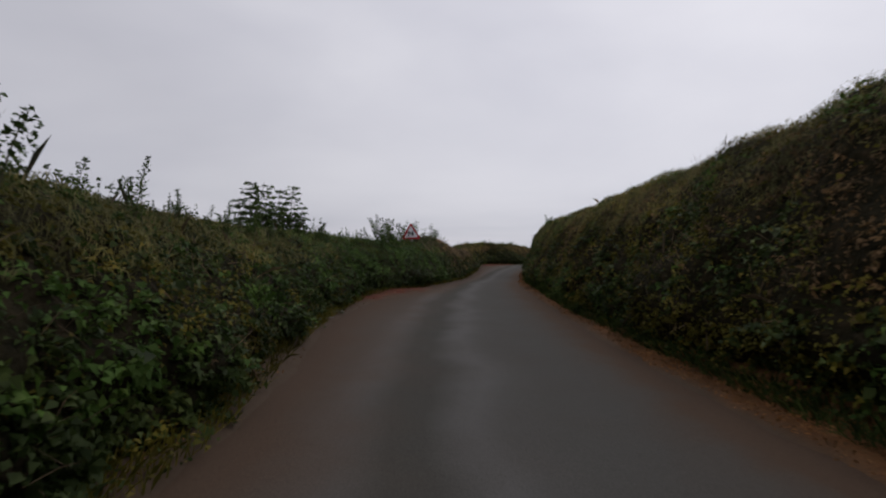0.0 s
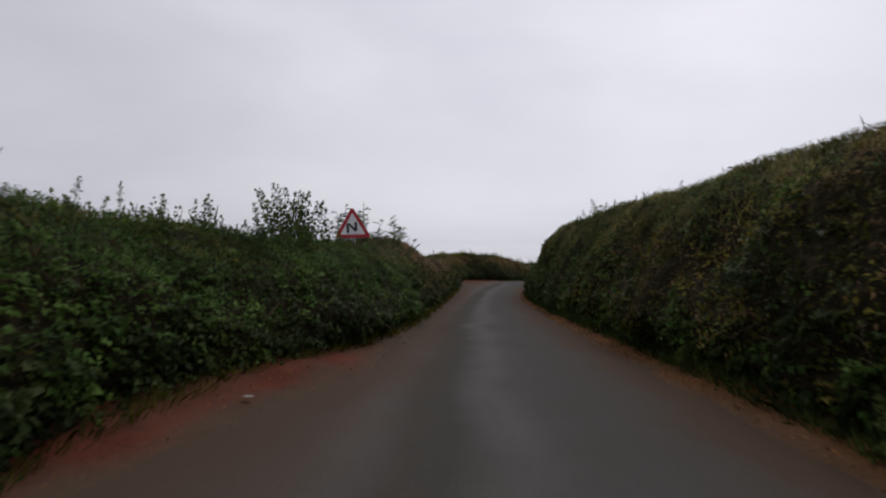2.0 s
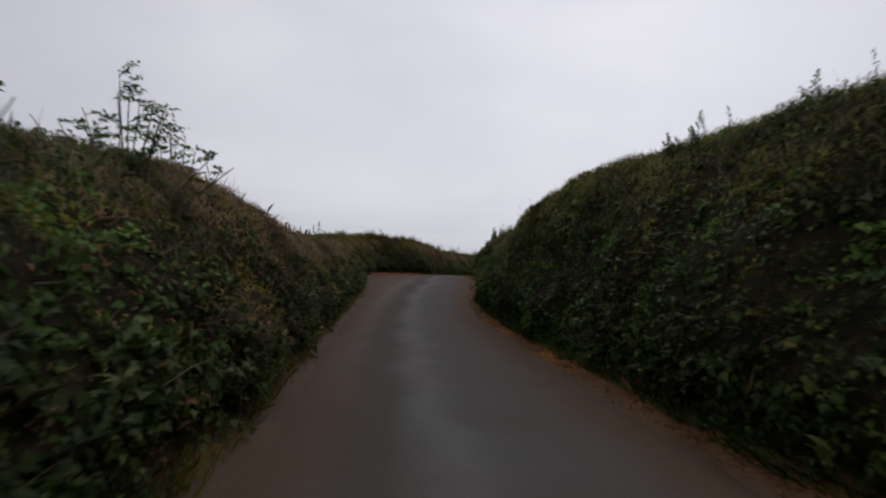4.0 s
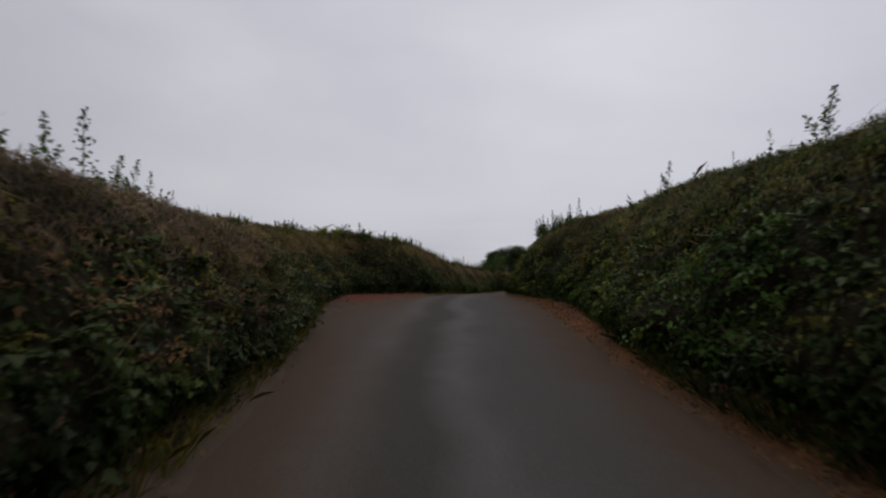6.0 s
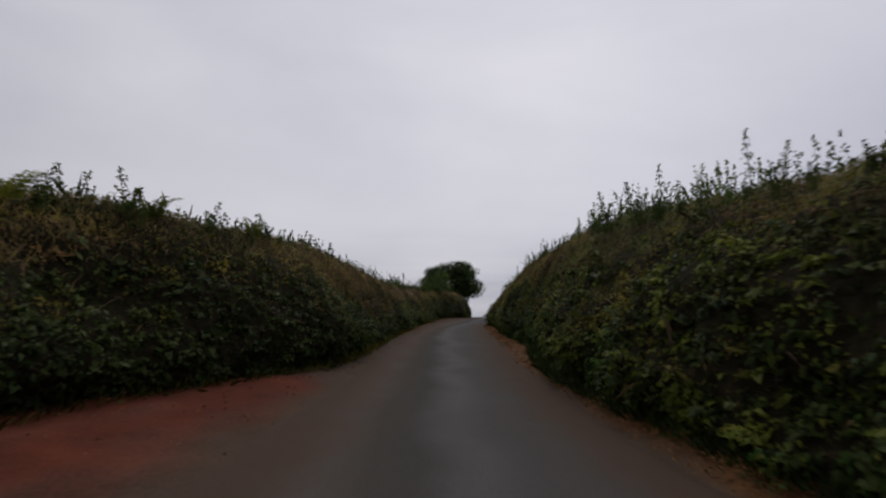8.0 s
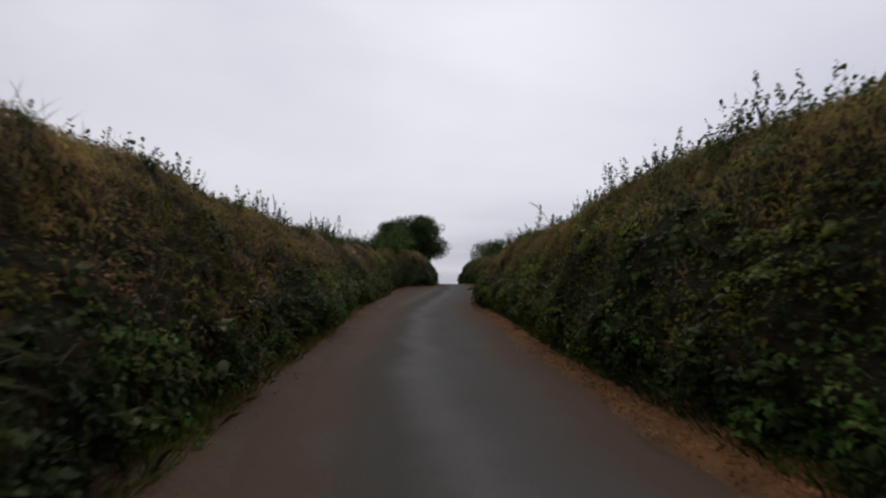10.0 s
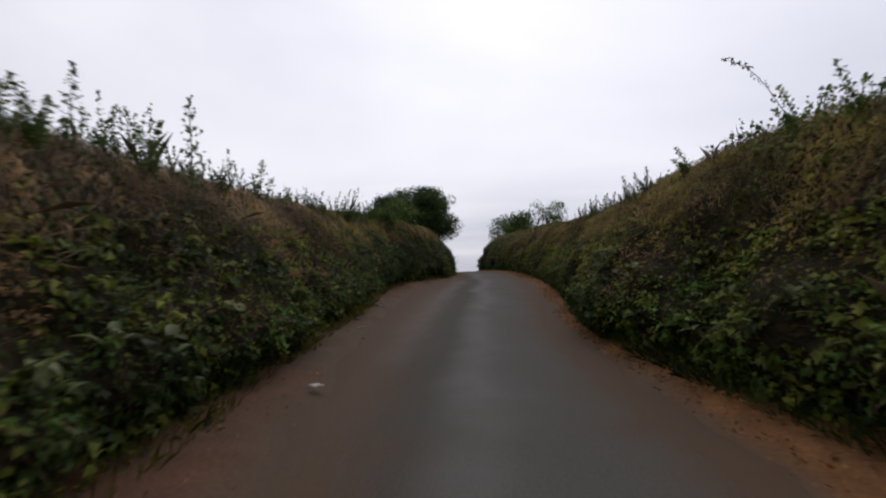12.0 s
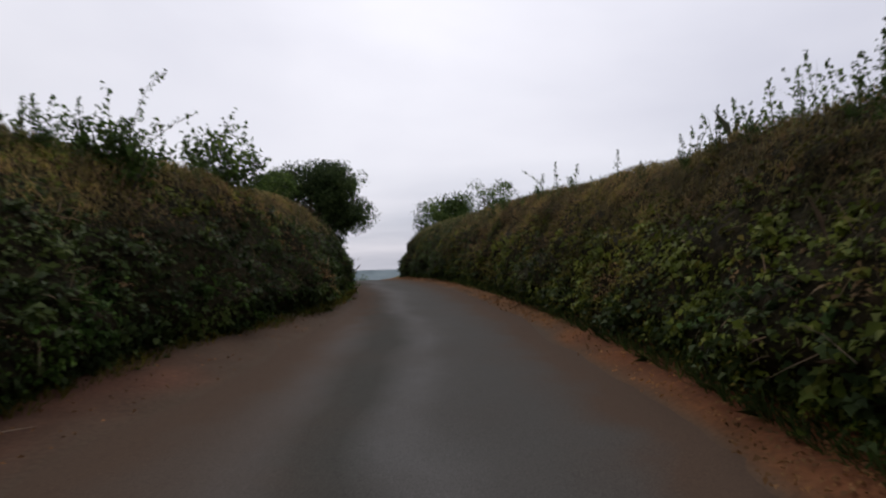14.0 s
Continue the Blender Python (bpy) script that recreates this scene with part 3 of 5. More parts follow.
# ---- hedges ----
PROFILE = np.array([(0.16, 0.0), (0.00, 0.09), (-0.10, 0.20), (0.01, 0.34), (0.21, 0.50), (0.44, 0.66), (0.70, 0.81), (1.05, 0.93), (1.45, 1.0), (1.95, 0.98), (2.4, 0.72), (2.7, 0.2)])
# how far the right bank leans back from the road
LEAN_R = (-12, 1.0, 32, 1.0, 35, 0.6, 38.5, 0.55, 40.5, 0.95, 45, 1.0, 53, 1.0, 56, 1.3, 59, 1.25, 63, 1.0, 67, 0.9, 71, 0.7, 80, 0.7, 84, 1.0, 140, 1.0)
PROFILE_V = np.linspace(0, 1, len(PROFILE))
TOP_V = PROFILE_V[8]


def hedge_point(s, v, side, seed):
    foot, top = (FOOT_L, TOP_L) if side < 0 else (FOOT_R, TOP_R)
    dl, hf = np.interp(v, PROFILE_V, PROFILE[:, 0]), np.interp(v, PROFILE_V, PROFILE[:, 1])
    big = 0.15 * lattice(s / 1.3, v * 5, seed) + 0.11 * lattice(s / 0.47, v * 11, seed + 1) + 0.05 * lattice(s / 0.17, v * 30, seed + 2)
    big = big * np.clip(1.35 - 1.1 * v, 0.45, 1.15)
    crest = 1 + (0.022 * lattice(s / 1.1, 0 * s, seed + 3) + 0.014 * lattice(s / 0.4, 0 * s, seed + 4)) * np.clip(v * 2 - 0.4, 0, 1)
    f = spline(s, foot)
    tall = (1.2 + (spline(s, top) - 1.2) * (f + 1.15) / (f + 0.7)) / 0.95 - 0.06
    if side > 0:
        dl = dl * np.where(dl > 0.1, spline(s, LEAN_R), 1.0) + 0.1 * np.where(dl > 0.1, 1 - spline(s, LEAN_R), 0.0)
    l = f + 0.09 + dl - big * np.clip(1.4 - v, 0.3, 1)
    h = hf * tall * crest + big * 0.35 * np.clip(v * 2, 0, 1)
    return lane(s, side * l, h)


def hedge_normal(s, v, side, seed):
    e = 0.02
    a = hedge_point(s + e, v, side, seed) - hedge_point(s - e, v, side, seed)
    b = hedge_point(s, np.clip(v + e, 0, 1), side, seed) - hedge_point(s, np.clip(v - e, 0, 1), side, seed)
    return unit(np.cross(b, a) * side)


# how far the new growth rises over the hedges
GROW_L = (-12, 0.25, 0, 0.32, 12, 0.38, 21.5, 0.40, 22.8, 0.14, 25.4, 0.12, 27, 0.28, 30, 0.10, 38, 0.12, 41, 0.26, 44, 0.14, 50, 0.22, 53.5, 0.27, 55, 0.40, 59, 0.38, 62, 0.26, 70, 0.26, 76, 0.42, 86, 0.42, 89, 0.55, 97, 0.55, 100, 0.12, 140, 0.05)
GROW_R = (-12, 0.05, 20, 0.07, 31, 0.10, 44, 0.12, 50, 0.05, 52.6, 0.06, 54, 0.18, 56, 0.30, 65, 0.36, 76, 0.36, 80, 0.26, 86, 0.22, 93, 0.24, 94, 0.40, 96.6, 0.40, 97.4, 0.08, 110, 0.12, 140, 0.1)
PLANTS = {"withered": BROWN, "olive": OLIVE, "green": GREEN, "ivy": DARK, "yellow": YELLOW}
# smallest and largest leaf, and its width as a share of its length
SIZES = {"withered": (0.02, 0.065, 0.42), "olive": (0.02, 0.062, 0.58), "green": (0.025, 0.088, 0.6), "ivy": (0.025, 0.095, 0.7), "yellow": (0.025, 0.098, 0.6)}


def hedge(side, s_from, s_to, label, bands, dry, seed, dense=1.0):
    """A stretch of hedge bank: an earth core with a thin cover of small leaves, sprays of several plants hanging out of it in drifts,
    dead stems, cut grass along the top.
    bands: for the foot, the middle and the top, the plants that share it, the commonest first."""
    rng = np.random.default_rng(seed)
    core = 40 if side < 0 else 60
    thing = tagged(new("hedge"), label, "hedge", "roadside hedges")
    origin = lane((s_from + s_to) / 2, side * 3.0, 0.0)
    thing.location = origin
    s = np.arange(s_from - 0.05, s_to + 0.2, 0.13)
    v = np.linspace(0, 1, 40)
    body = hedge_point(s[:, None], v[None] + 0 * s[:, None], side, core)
    # the core's dark colour stands in for shade between the leaves
    part("earth_bank", mesh_from("earth_bank", body - origin, grid_faces(len(s), len(v), side > 0), BANK, True), thing, "earth and roots, darkened as shade between leaves")
    length = s_to - s_from
    up = np.array([0, 0, 1.0])

    def scatter(n, v_lo, v_hi, reach, deep=0.05):
        a, b = rng.uniform(s_from, s_to, n), rng.uniform(v_lo, v_hi, n)
        mingle = rng.random(n) < 0.5
        near = np.minimum(a - s_from if s_from > -11 else 99, s_to - a if s_to < 113 else 99) < 1.8
        a = np.where(mingle & near, np.where(a - s_from < s_to - a, 2 * s_from - a, 2 * s_to - a), a)
        p, m = hedge_point(a, b, side, core), hedge_normal(a, b, side, core)
        return p + m * rng.uniform(-deep, reach, (n, 1)), m, a, b

    def plants_at(a, b):
        """Which plant grows where: bands up the bank, drifts along it."""
        where = b + 0.10 * lattice(a / 0.9, b * 4, seed + 11) + rng.normal(size=len(a)) * 0.03
        band = np.where(where < 0.27, 0, np.where(where < 0.47, 1, 2))
        drift = 0.62 * lattice(a / 1.1, b * 6, seed + 21) + 0.5 * lattice(a / 0.45, b * 12, seed + 22) + rng.normal(size=len(a)) * 0.22
        order = np.array([1, 0, 2])[np.clip(((drift + 0.75) / 1.5 * 3).astype(int), 0, 2)]
        kinds = np.array([[bands[k][r % len(bands[k])] for r in range(3)] for k in range(3)])
        return kinds[band, order]

    # thin cover close to the bank, and plants creeping out over the verge
    p, m, a, b = scatter(int(length * 2200 * dense), 0.0, 0.86, 0.07)
    c = rng.uniform(s_from, s_to, int(length * 80))
    out = rng.random(len(c)) ** 1.7 * 0.26 * np.clip(0.8 + 0.6 * lattice(c / 0.6, 0 * c, seed + 41), 0.1, 1.3)
    low = lane(c, side * (spline(c, FOOT_L if side < 0 else FOOT_R) + 0.06 - out), 0.03 + (0.33 - out) * rng.random(len(c)) * 0.6)
    p, m, a, b = np.vstack([p, low]), np.vstack([m, np.tile(up, (len(c), 1))]), np.r_[a, c], np.r_[b, 0 * c]
    kind = plants_at(a, b)
    nor = m * 0.7 + up * 0.5 + rng.normal(size=p.shape) * 0.5
    size = np.array([SIZES[k][0] for k in PLANTS]).mean() + 0.062 * rng.random(len(p)) ** 1.4
    way = rng.normal(size=p.shape)
    # sprays: leaves in two ranks along a twig that hangs out of the bank, all of one plant
    q, mq, aq, bq = scatter(int(length * 135 * dense), 0.02, TOP_V + 0.04, 0.02, 0.06)
    kq = plants_at(aq, bq)
    stout = np.clip(0.62 + 0.62 * lattice(aq / 0.45, bq * 9, seed + 9) + 0.3 * lattice(aq / 1.6, bq * 3, seed + 8), 0.16, 1.3)
    stout *= np.clip(1.25 - 0.95 * (bq - 0.18) / (TOP_V - 0.18), 0.34, 1.0)
    reach = stout * rng.uniform(0.14, 0.34, len(q))
    axis_q = unit(mq * rng.uniform(0.5, 1.0, (len(q), 1)) + up * rng.uniform(-0.5, 0.55, (len(q), 1)) + rng.normal(size=q.shape) * 0.4)
    count = rng.integers(8, 15, len(q))
    own = np.repeat(np.arange(len(q)), count)
    at = np.concatenate([(np.arange(k) + 0.6) / k for k in count])
    hand = np.concatenate([np.where(np.arange(k) % 2, 1.0, -1.0) for k in count])
    span = np.array([SIZES[k][1] for k in kq]) * rng.uniform(0.7, 1.15, len(q))
    flat = unit(np.cross(axis_q, up + rng.normal(size=q.shape) * 0.3))
    z = span[own] * rng.uniform(0.55, 1.1, len(own))
    pq = q[own] + axis_q[own] * (reach[own] * at)[:, None] + flat[own] * (hand * z * rng.uniform(0.35, 0.8, len(own)))[:, None]
    pq[:, 2] -= 0.35 * reach[own] * at ** 2
    pq += rng.normal(size=pq.shape) * 0.012
    wq = axis_q[own] * 0.5 + flat[own] * hand[:, None] + rng.normal(size=pq.shape) * 0.3
    nq = up * 0.75 + mq[own] * 0.55 + rng.normal(size=pq.shape) * 0.38
    p, nor, way = np.vstack([p, pq]), np.vstack([nor, nq]), np.vstack([way, wq])
    size, kind = np.r_[size, z], np.r_[kind, kq[own]]
    for plant_name in PLANTS:
        mine = kind == plant_name
        if mine.sum() < 30:
            continue
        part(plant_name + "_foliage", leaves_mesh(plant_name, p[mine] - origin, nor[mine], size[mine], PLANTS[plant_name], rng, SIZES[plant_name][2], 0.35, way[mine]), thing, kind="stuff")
    # dead stems, in drifts
    p, m, a, b = scatter(int(length * 190 * dry), 0.14, 0.70, 0.10)
    ok = lattice(a / 0.8, b * 4, seed + 5) + rng.uniform(-0.5, 0.5, len(a)) > 0.0
    p, m = p[ok], m[ok]
    way = m * 0.5 + up * rng.uniform(-0.7, 1.1, (len(p), 1)) + rng.normal(size=p.shape) * 0.5
    part("dead_growth", blades_mesh("dead_growth", p - origin, way, 0.07 + 0.30 * rng.random(len(p)) ** 2, 0.0035, STRAW, rng), thing, kind="stuff")
    # cut grass over the shoulder
    n = int(length * 1900 * min(1.0, 0.25 + dry))
    p, m, a, b = scatter(n, 0.42, TOP_V + 0.08, 0.10, 0.0)
    keep = rng.random(n) < np.clip((b - 0.38 - 0.10 * lattice(a / 1.5, 0 * a, seed + 6)) / 0.16, 0, 1)
    p, m = p[keep], m[keep]
    nor = m + rng.normal(size=p.shape) * 0.3
    part("grass_cover", leaves_mesh("grass_cover", p - origin, nor, rng.uniform(0.06, 0.16, len(p)), GREEN if dry < 0.33 else GRASS if dry < 0.55 else STRAW if dry > 1 else TURF, rng, 0.07, 2.2), thing, kind="stuff")
    # ragged new growth along the back of the top
    n = int(length * 20)
    a = rng.uniform(s_from, s_to, n)
    rise = spline(a, GROW_L if side < 0 else GROW_R) * np.clip(0.8 + 0.75 * lattice(a / 0.5, 0 * a, seed + 31) + 0.5 * lattice(a / 1.9, 0 * a, seed + 32), 0.1, 1.8) * rng.uniform(0.4, 1.2, n)
    root = hedge_point(a, rng.uniform(TOP_V - 0.09, TOP_V + 0.07, n), side, core) - up * 0.05
    way = up + rng.normal(size=(n, 3)) * np.array([0.25, 0.25, 0])
    part("stem_growth", blades_mesh("stem_growth", root - origin, way, rise + 0.06, 0.004, STEM, rng), thing, kind="stuff")
    k = (5 + 60 * rise).astype(int)
    own = np.repeat(np.arange(n), k)
    at = rng.random(len(own))
    side_way = rng.normal(size=(len(own), 3)) * np.array([1, 1, 0.35])
    p = root[own] + unit(way)[own] * (at * (rise + 0.06)[own])[:, None] + unit(side_way) * ((0.015 + 0.09 * (1 - at)) * rng.random(len(own)))[:, None]
    nor = up * 0.9 + rng.normal(size=p.shape) * 0.55
    part("leaf_growth", leaves_mesh("leaf_growth", p - origin, nor, rng.uniform(0.028, 0.06, len(own)), GROWTH, rng, 0.75), thing, kind="stuff")
    return thing


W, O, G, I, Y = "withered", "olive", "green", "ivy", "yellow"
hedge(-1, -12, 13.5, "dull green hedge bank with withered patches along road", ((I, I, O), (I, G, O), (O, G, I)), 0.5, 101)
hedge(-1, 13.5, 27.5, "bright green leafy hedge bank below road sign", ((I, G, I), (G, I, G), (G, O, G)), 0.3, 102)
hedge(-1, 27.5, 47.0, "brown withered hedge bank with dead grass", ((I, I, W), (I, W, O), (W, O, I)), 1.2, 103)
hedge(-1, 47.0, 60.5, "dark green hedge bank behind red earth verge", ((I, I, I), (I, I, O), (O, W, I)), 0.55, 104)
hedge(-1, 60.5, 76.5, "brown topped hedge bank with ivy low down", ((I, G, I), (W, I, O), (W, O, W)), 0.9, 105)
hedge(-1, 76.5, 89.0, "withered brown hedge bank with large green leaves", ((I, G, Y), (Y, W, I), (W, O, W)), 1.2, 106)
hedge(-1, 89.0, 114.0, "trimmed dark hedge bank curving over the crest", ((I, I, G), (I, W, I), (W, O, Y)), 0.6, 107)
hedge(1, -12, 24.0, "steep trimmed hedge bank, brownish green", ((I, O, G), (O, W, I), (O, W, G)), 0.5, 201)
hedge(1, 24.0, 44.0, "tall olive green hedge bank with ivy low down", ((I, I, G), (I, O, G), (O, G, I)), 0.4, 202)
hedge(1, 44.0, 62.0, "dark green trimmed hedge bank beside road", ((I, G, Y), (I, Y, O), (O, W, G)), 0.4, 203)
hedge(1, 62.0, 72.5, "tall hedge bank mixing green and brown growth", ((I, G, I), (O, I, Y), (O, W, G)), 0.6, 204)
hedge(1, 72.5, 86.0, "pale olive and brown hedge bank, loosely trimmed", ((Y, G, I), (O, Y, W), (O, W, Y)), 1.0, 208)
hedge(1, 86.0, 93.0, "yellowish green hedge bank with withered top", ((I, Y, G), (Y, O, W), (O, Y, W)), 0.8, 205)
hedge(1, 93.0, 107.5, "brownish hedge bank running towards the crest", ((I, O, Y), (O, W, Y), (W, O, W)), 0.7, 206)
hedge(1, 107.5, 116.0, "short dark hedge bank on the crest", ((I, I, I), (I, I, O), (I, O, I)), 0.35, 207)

# fallen leaves and dry grass along the road's edges
for side, edge, name, amount in ((-1, rl, "leaf_litter", 34), (1, rr, "leaf_litter", 520)):
    rng = np.random.default_rng(31 + side)
    n = int((S1 - S0 - 25) * amount)
    s = rng.uniform(S0, S1 - 25, n)
    keep = lattice(s / 2.3, 0 * s, 70 + side) + rng.uniform(-1, 1, n) > -0.4
    s = s[keep]
    e = np.interp(s, road_s, edge)
    f = np.maximum(spline(s, FOOT_L if side < 0 else FOOT_R), e)
    off = e + (f - e + 0.3) * rng.random(len(s)) ** 0.9 - 0.18 * rng.random(len(s))
    p = lane(s, side * off, 0.045 + 0.05 * (off - e))
    nor = np.array([0, 0, 1.0]) + rng.normal(size=p.shape) * 0.35
    ob = new(name, leaves_mesh(name, p, nor, rng.uniform(0.02, 0.05, len(s)), LITTER, rng))
    tagged(ob, "orange brown fallen leaves and dead grass on verge", "leaf litter", kind="stuff")
    n = int((S1 - S0 - 25) * (140 if side < 0 else 260))
    s = rng.uniform(S0, S1 - 25, n)
    f = spline(s, FOOT_L if side < 0 else FOOT_R)
    p = lane(s, side * (f + rng.uniform(-0.2, 0.2, n)), 0.03)
    tl = lane(s, 0 * s, 0) - p
    way = np.array([0, 0, 1.0]) + unit(tl) * rng.uniform(0, 0.8, (n, 1)) + rng.normal(size=p.shape) * 0.3
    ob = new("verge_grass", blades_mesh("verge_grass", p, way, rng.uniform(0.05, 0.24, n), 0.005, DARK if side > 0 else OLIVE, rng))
    tagged(ob, "tufts of rough grass at the hedge foot", "grass", kind="stuff")


# ---- shoots that stand up out of the hedges ----
def tube(path, radii, sides=6):
    path, radii = np.asarray(path, float), np.asarray(radii, float)
    d = unit(np.gradient(path, axis=0))
    ref = np.where(np.abs(d[:, 2:3]) > 0.9, np.array([[1.0, 0, 0]]), np.array([[0, 0, 1.0]]))
    a = unit(np.cross(d, ref))
    b = np.cross(d, a)
    w = np.linspace(0, 2 * np.pi, sides, endpoint=False)
    ring = path[:, None] + radii[:, None, None] * (np.cos(w)[None, :, None] * a[:, None] + np.sin(w)[None, :, None] * b[:, None])
    i = np.arange((len(path) - 1) * sides)
    r, c = i // sides, i % sides
    return ring.reshape(-1, 3), np.stack([r * sides + c, r * sides + (c + 1) % sides, (r + 1) * sides + (c + 1) % sides, (r + 1) * sides + c], -1)


def tubes_mesh(name, pieces, mat):
    vs, fs, n = [], [], 0
    for v, f in pieces:
        vs.append(v)
        fs.append(f + n)
        n += len(v)
    return mesh_from(name, np.vstack(vs), np.vstack(fs), mat, True)


def shoot(seed, label, leaf, big, stems, lean, leaf_mat):
    """A metre-high shoot or clump of shoots, with its leaves in pairs."""
    rng = np.random.default_rng(seed)
    thing = tagged(new("hedge_shoot"), label, "shrub", "shoots above the hedges")
    places, normals, sizes = [], [], []
    for k in range(stems):
        h = 1.0 * (1 if k == 0 else rng.uniform(0.45, 0.9))
        ang, tip = rng.uniform(0, 6.28), lean * rng.uniform(0.4, 1.2)
        root = np.array([rng.normal() * 0.06, rng.normal() * 0.06, -0.3]) if k else np.array([0, 0, -0.3])
        u = np.linspace(0, 1, 9)
        path = root + np.stack([np.cos(ang) * tip * u ** 2, np.sin(ang) * tip * u ** 2, (h + 0.3) * u - 0.25 * tip * u ** 3], -1)
        part("stem", tubes_mesh("stem", [tube(path, np.linspace(0.011, 0.003, 9), 5)], STEM), thing)
        # short side twigs, shorter towards the tip, with the leaves in two ranks along them
        n = int(leaf * h)
        at = np.sort(rng.uniform(0.24, 1.0, n))
        p = np.stack([np.interp(at, u, path[:, i]) for i in range(3)], -1)
        turn = np.arange(n) // 4 * 2.4 + rng.normal(size=n) * 0.25
        way = np.stack([np.cos(turn), np.sin(turn), 0.45 + 0 * turn], -1)
        reach = (0.025 + 0.15 * (1 - at) ** 0.8) * big * np.tile((0.25, 0.5, 0.75, 1.0), n // 4 + 1)[:n]
        places.append(p + way * reach[:, None] + rng.normal(size=(n, 3)) * 0.008)
        normals.append(np.array([0, 0, 0.8]) + rng.normal(size=(n, 3)) * 0.5)
        sizes.append(rng.uniform(0.033, 0.062, n) * big)
    part("foliage", leaves_mesh("foliage", np.vstack(places), np.vstack(normals), np.concatenate(sizes), leaf_mat, rng, 0.85), thing, kind="stuff")
    return thing


SHOOTS = [shoot(301, "slender upright leafy shoot growing out of hedge top", 110, 0.95, 1, 0.08, GROWTH),
          shoot(302, "leafy clump of upright shoots on hedge top", 115, 1.0, 3, 0.15, GROWTH),
          shoot(303, "bushy green clump of shoots on hedge top", 130, 1.1, 4, 0.25, GROWTH),
          shoot(304, "arching thorny shoot leaning out of hedge", 90, 0.85, 1, 0.6, GROWTH),
          shoot(305, "dense low clump of leafy shoots on hedge", 140, 1.1, 5, 0.35, GROWTH),
          shoot(306, "thin sparse shoot standing above the hedge", 60, 0.8, 2, 0.10, GROWTH)]
used = set()


def plant(kind, s, side, back, tall, turn, wide=1.0):
    """Stand one shoot on the hedge top, its tip at the height tall over the road."""
    top = float(spline(s, TOP_L if side < 0 else TOP_R))
    foot = float(spline(s, FOOT_L if side < 0 else FOOT_R))
    top = ((1.2 + (top - 1.2) * (foot + 1.15) / (foot + 0.7)) / 0.95 - 0.06) * 0.9
    h = max(0.22, tall - top + 0.06)
    p = lane(s, side * (foot + back), top - 0.06)
    m = Matrix.Translation(p.tolist()) @ Matrix.Rotation(turn, 4, "Z") @ Matrix.Diagonal((h * wide, h * wide, h, 1))
    src = SHOOTS[kind]
    if kind in used:
        src = copy_thing(src, Matrix())
    used.add(kind)
    src.matrix_basis = m


# (kind, station, tip height over the road)
RIGHT_SHOOTS = [(5, 19.6, 2.55), (5, 21.4, 2.6), (5, 22.7, 2.65), (1, 23.8, 2.7), (5, 24.6, 2.7), (1, 25.4, 2.85), (5, 26.3, 2.85), (1, 26.9, 3.0), (2, 27.3, 3.15), (5, 28.3, 3.0), (1, 28.9, 3.05), (5, 30.3, 3.15),
                (1, 31.1, 3.3), (2, 31.6, 3.2), (1, 41.7, 2.6), (5, 42.3, 2.35), (5, 43.2, 2.3), (1, 46.2, 2.62), (5, 46.6, 2.5), (0, 52.2, 2.66), (0, 52.95, 2.57), (1, 53.4, 2.4), (1, 54.7, 2.42)]
RIGHT_SHOOTS_2 = [(0, 55.2, 2.66), (1, 56.0, 2.5), (0, 56.9, 2.72), (1, 57.9, 2.74), (2, 59.2, 2.85), (0, 60.8, 2.95), (1, 61.2, 2.9), (0, 61.8, 2.95), (1, 62.4, 2.95), (2, 63.0, 2.9), (1, 64.4, 3.0),
                  (2, 66.0, 3.0), (1, 68.2, 3.0), (2, 71.0, 3.0), (0, 73.1, 3.1), (2, 75.2, 2.7), (2, 77.3, 2.65), (1, 78.2, 2.7), (4, 79.0, 2.85), (0, 79.8, 3.15), (1, 80.6, 2.75)]
RIGHT_SHOOTS_3 = [(2, 81.2, 2.76), (4, 81.8, 2.7), (4, 84.0, 2.5), (4, 86.0, 2.5), (1, 87.2, 2.55), (2, 88.1, 2.65), (1, 88.8, 2.5), (2, 89.8, 2.5), (1, 91.1, 2.55), (2, 93.8, 2.62),
                  (0, 94.6, 2.52), (0, 95.1, 2.56), (1, 95.4, 2.42), (0, 95.8, 2.5), (2, 96.0, 2.4), (1, 96.6, 2.36), (0, 98.6, 2.5), (1, 100.5, 2.55), (0, 101.2, 2.7), (3, 101.8, 2.85), (1, 102.6, 2.65), (3, 103.6, 2.75), (1, 104.6, 2.5), (1, 106.0, 2.45)]
LEFT_SHOOTS = [(1, 1.0, 2.3), (2, 2.3, 2.2), (1, 3.3, 2.4), (2, 4.4, 2.0), (1, 5.1, 2.1), (2, 6.6, 2.0), (1, 8.0, 1.95), (4, 9.6, 1.95), (0, 9.9, 2.4), (4, 14.9, 2.0), (1, 16.7, 1.95), (0, 17.4, 2.0),
               (4, 18.0, 1.95), (1, 18.7, 1.95), (2, 19.4, 2.05), (1, 20.1, 2.1), (2, 20.8, 2.1)]
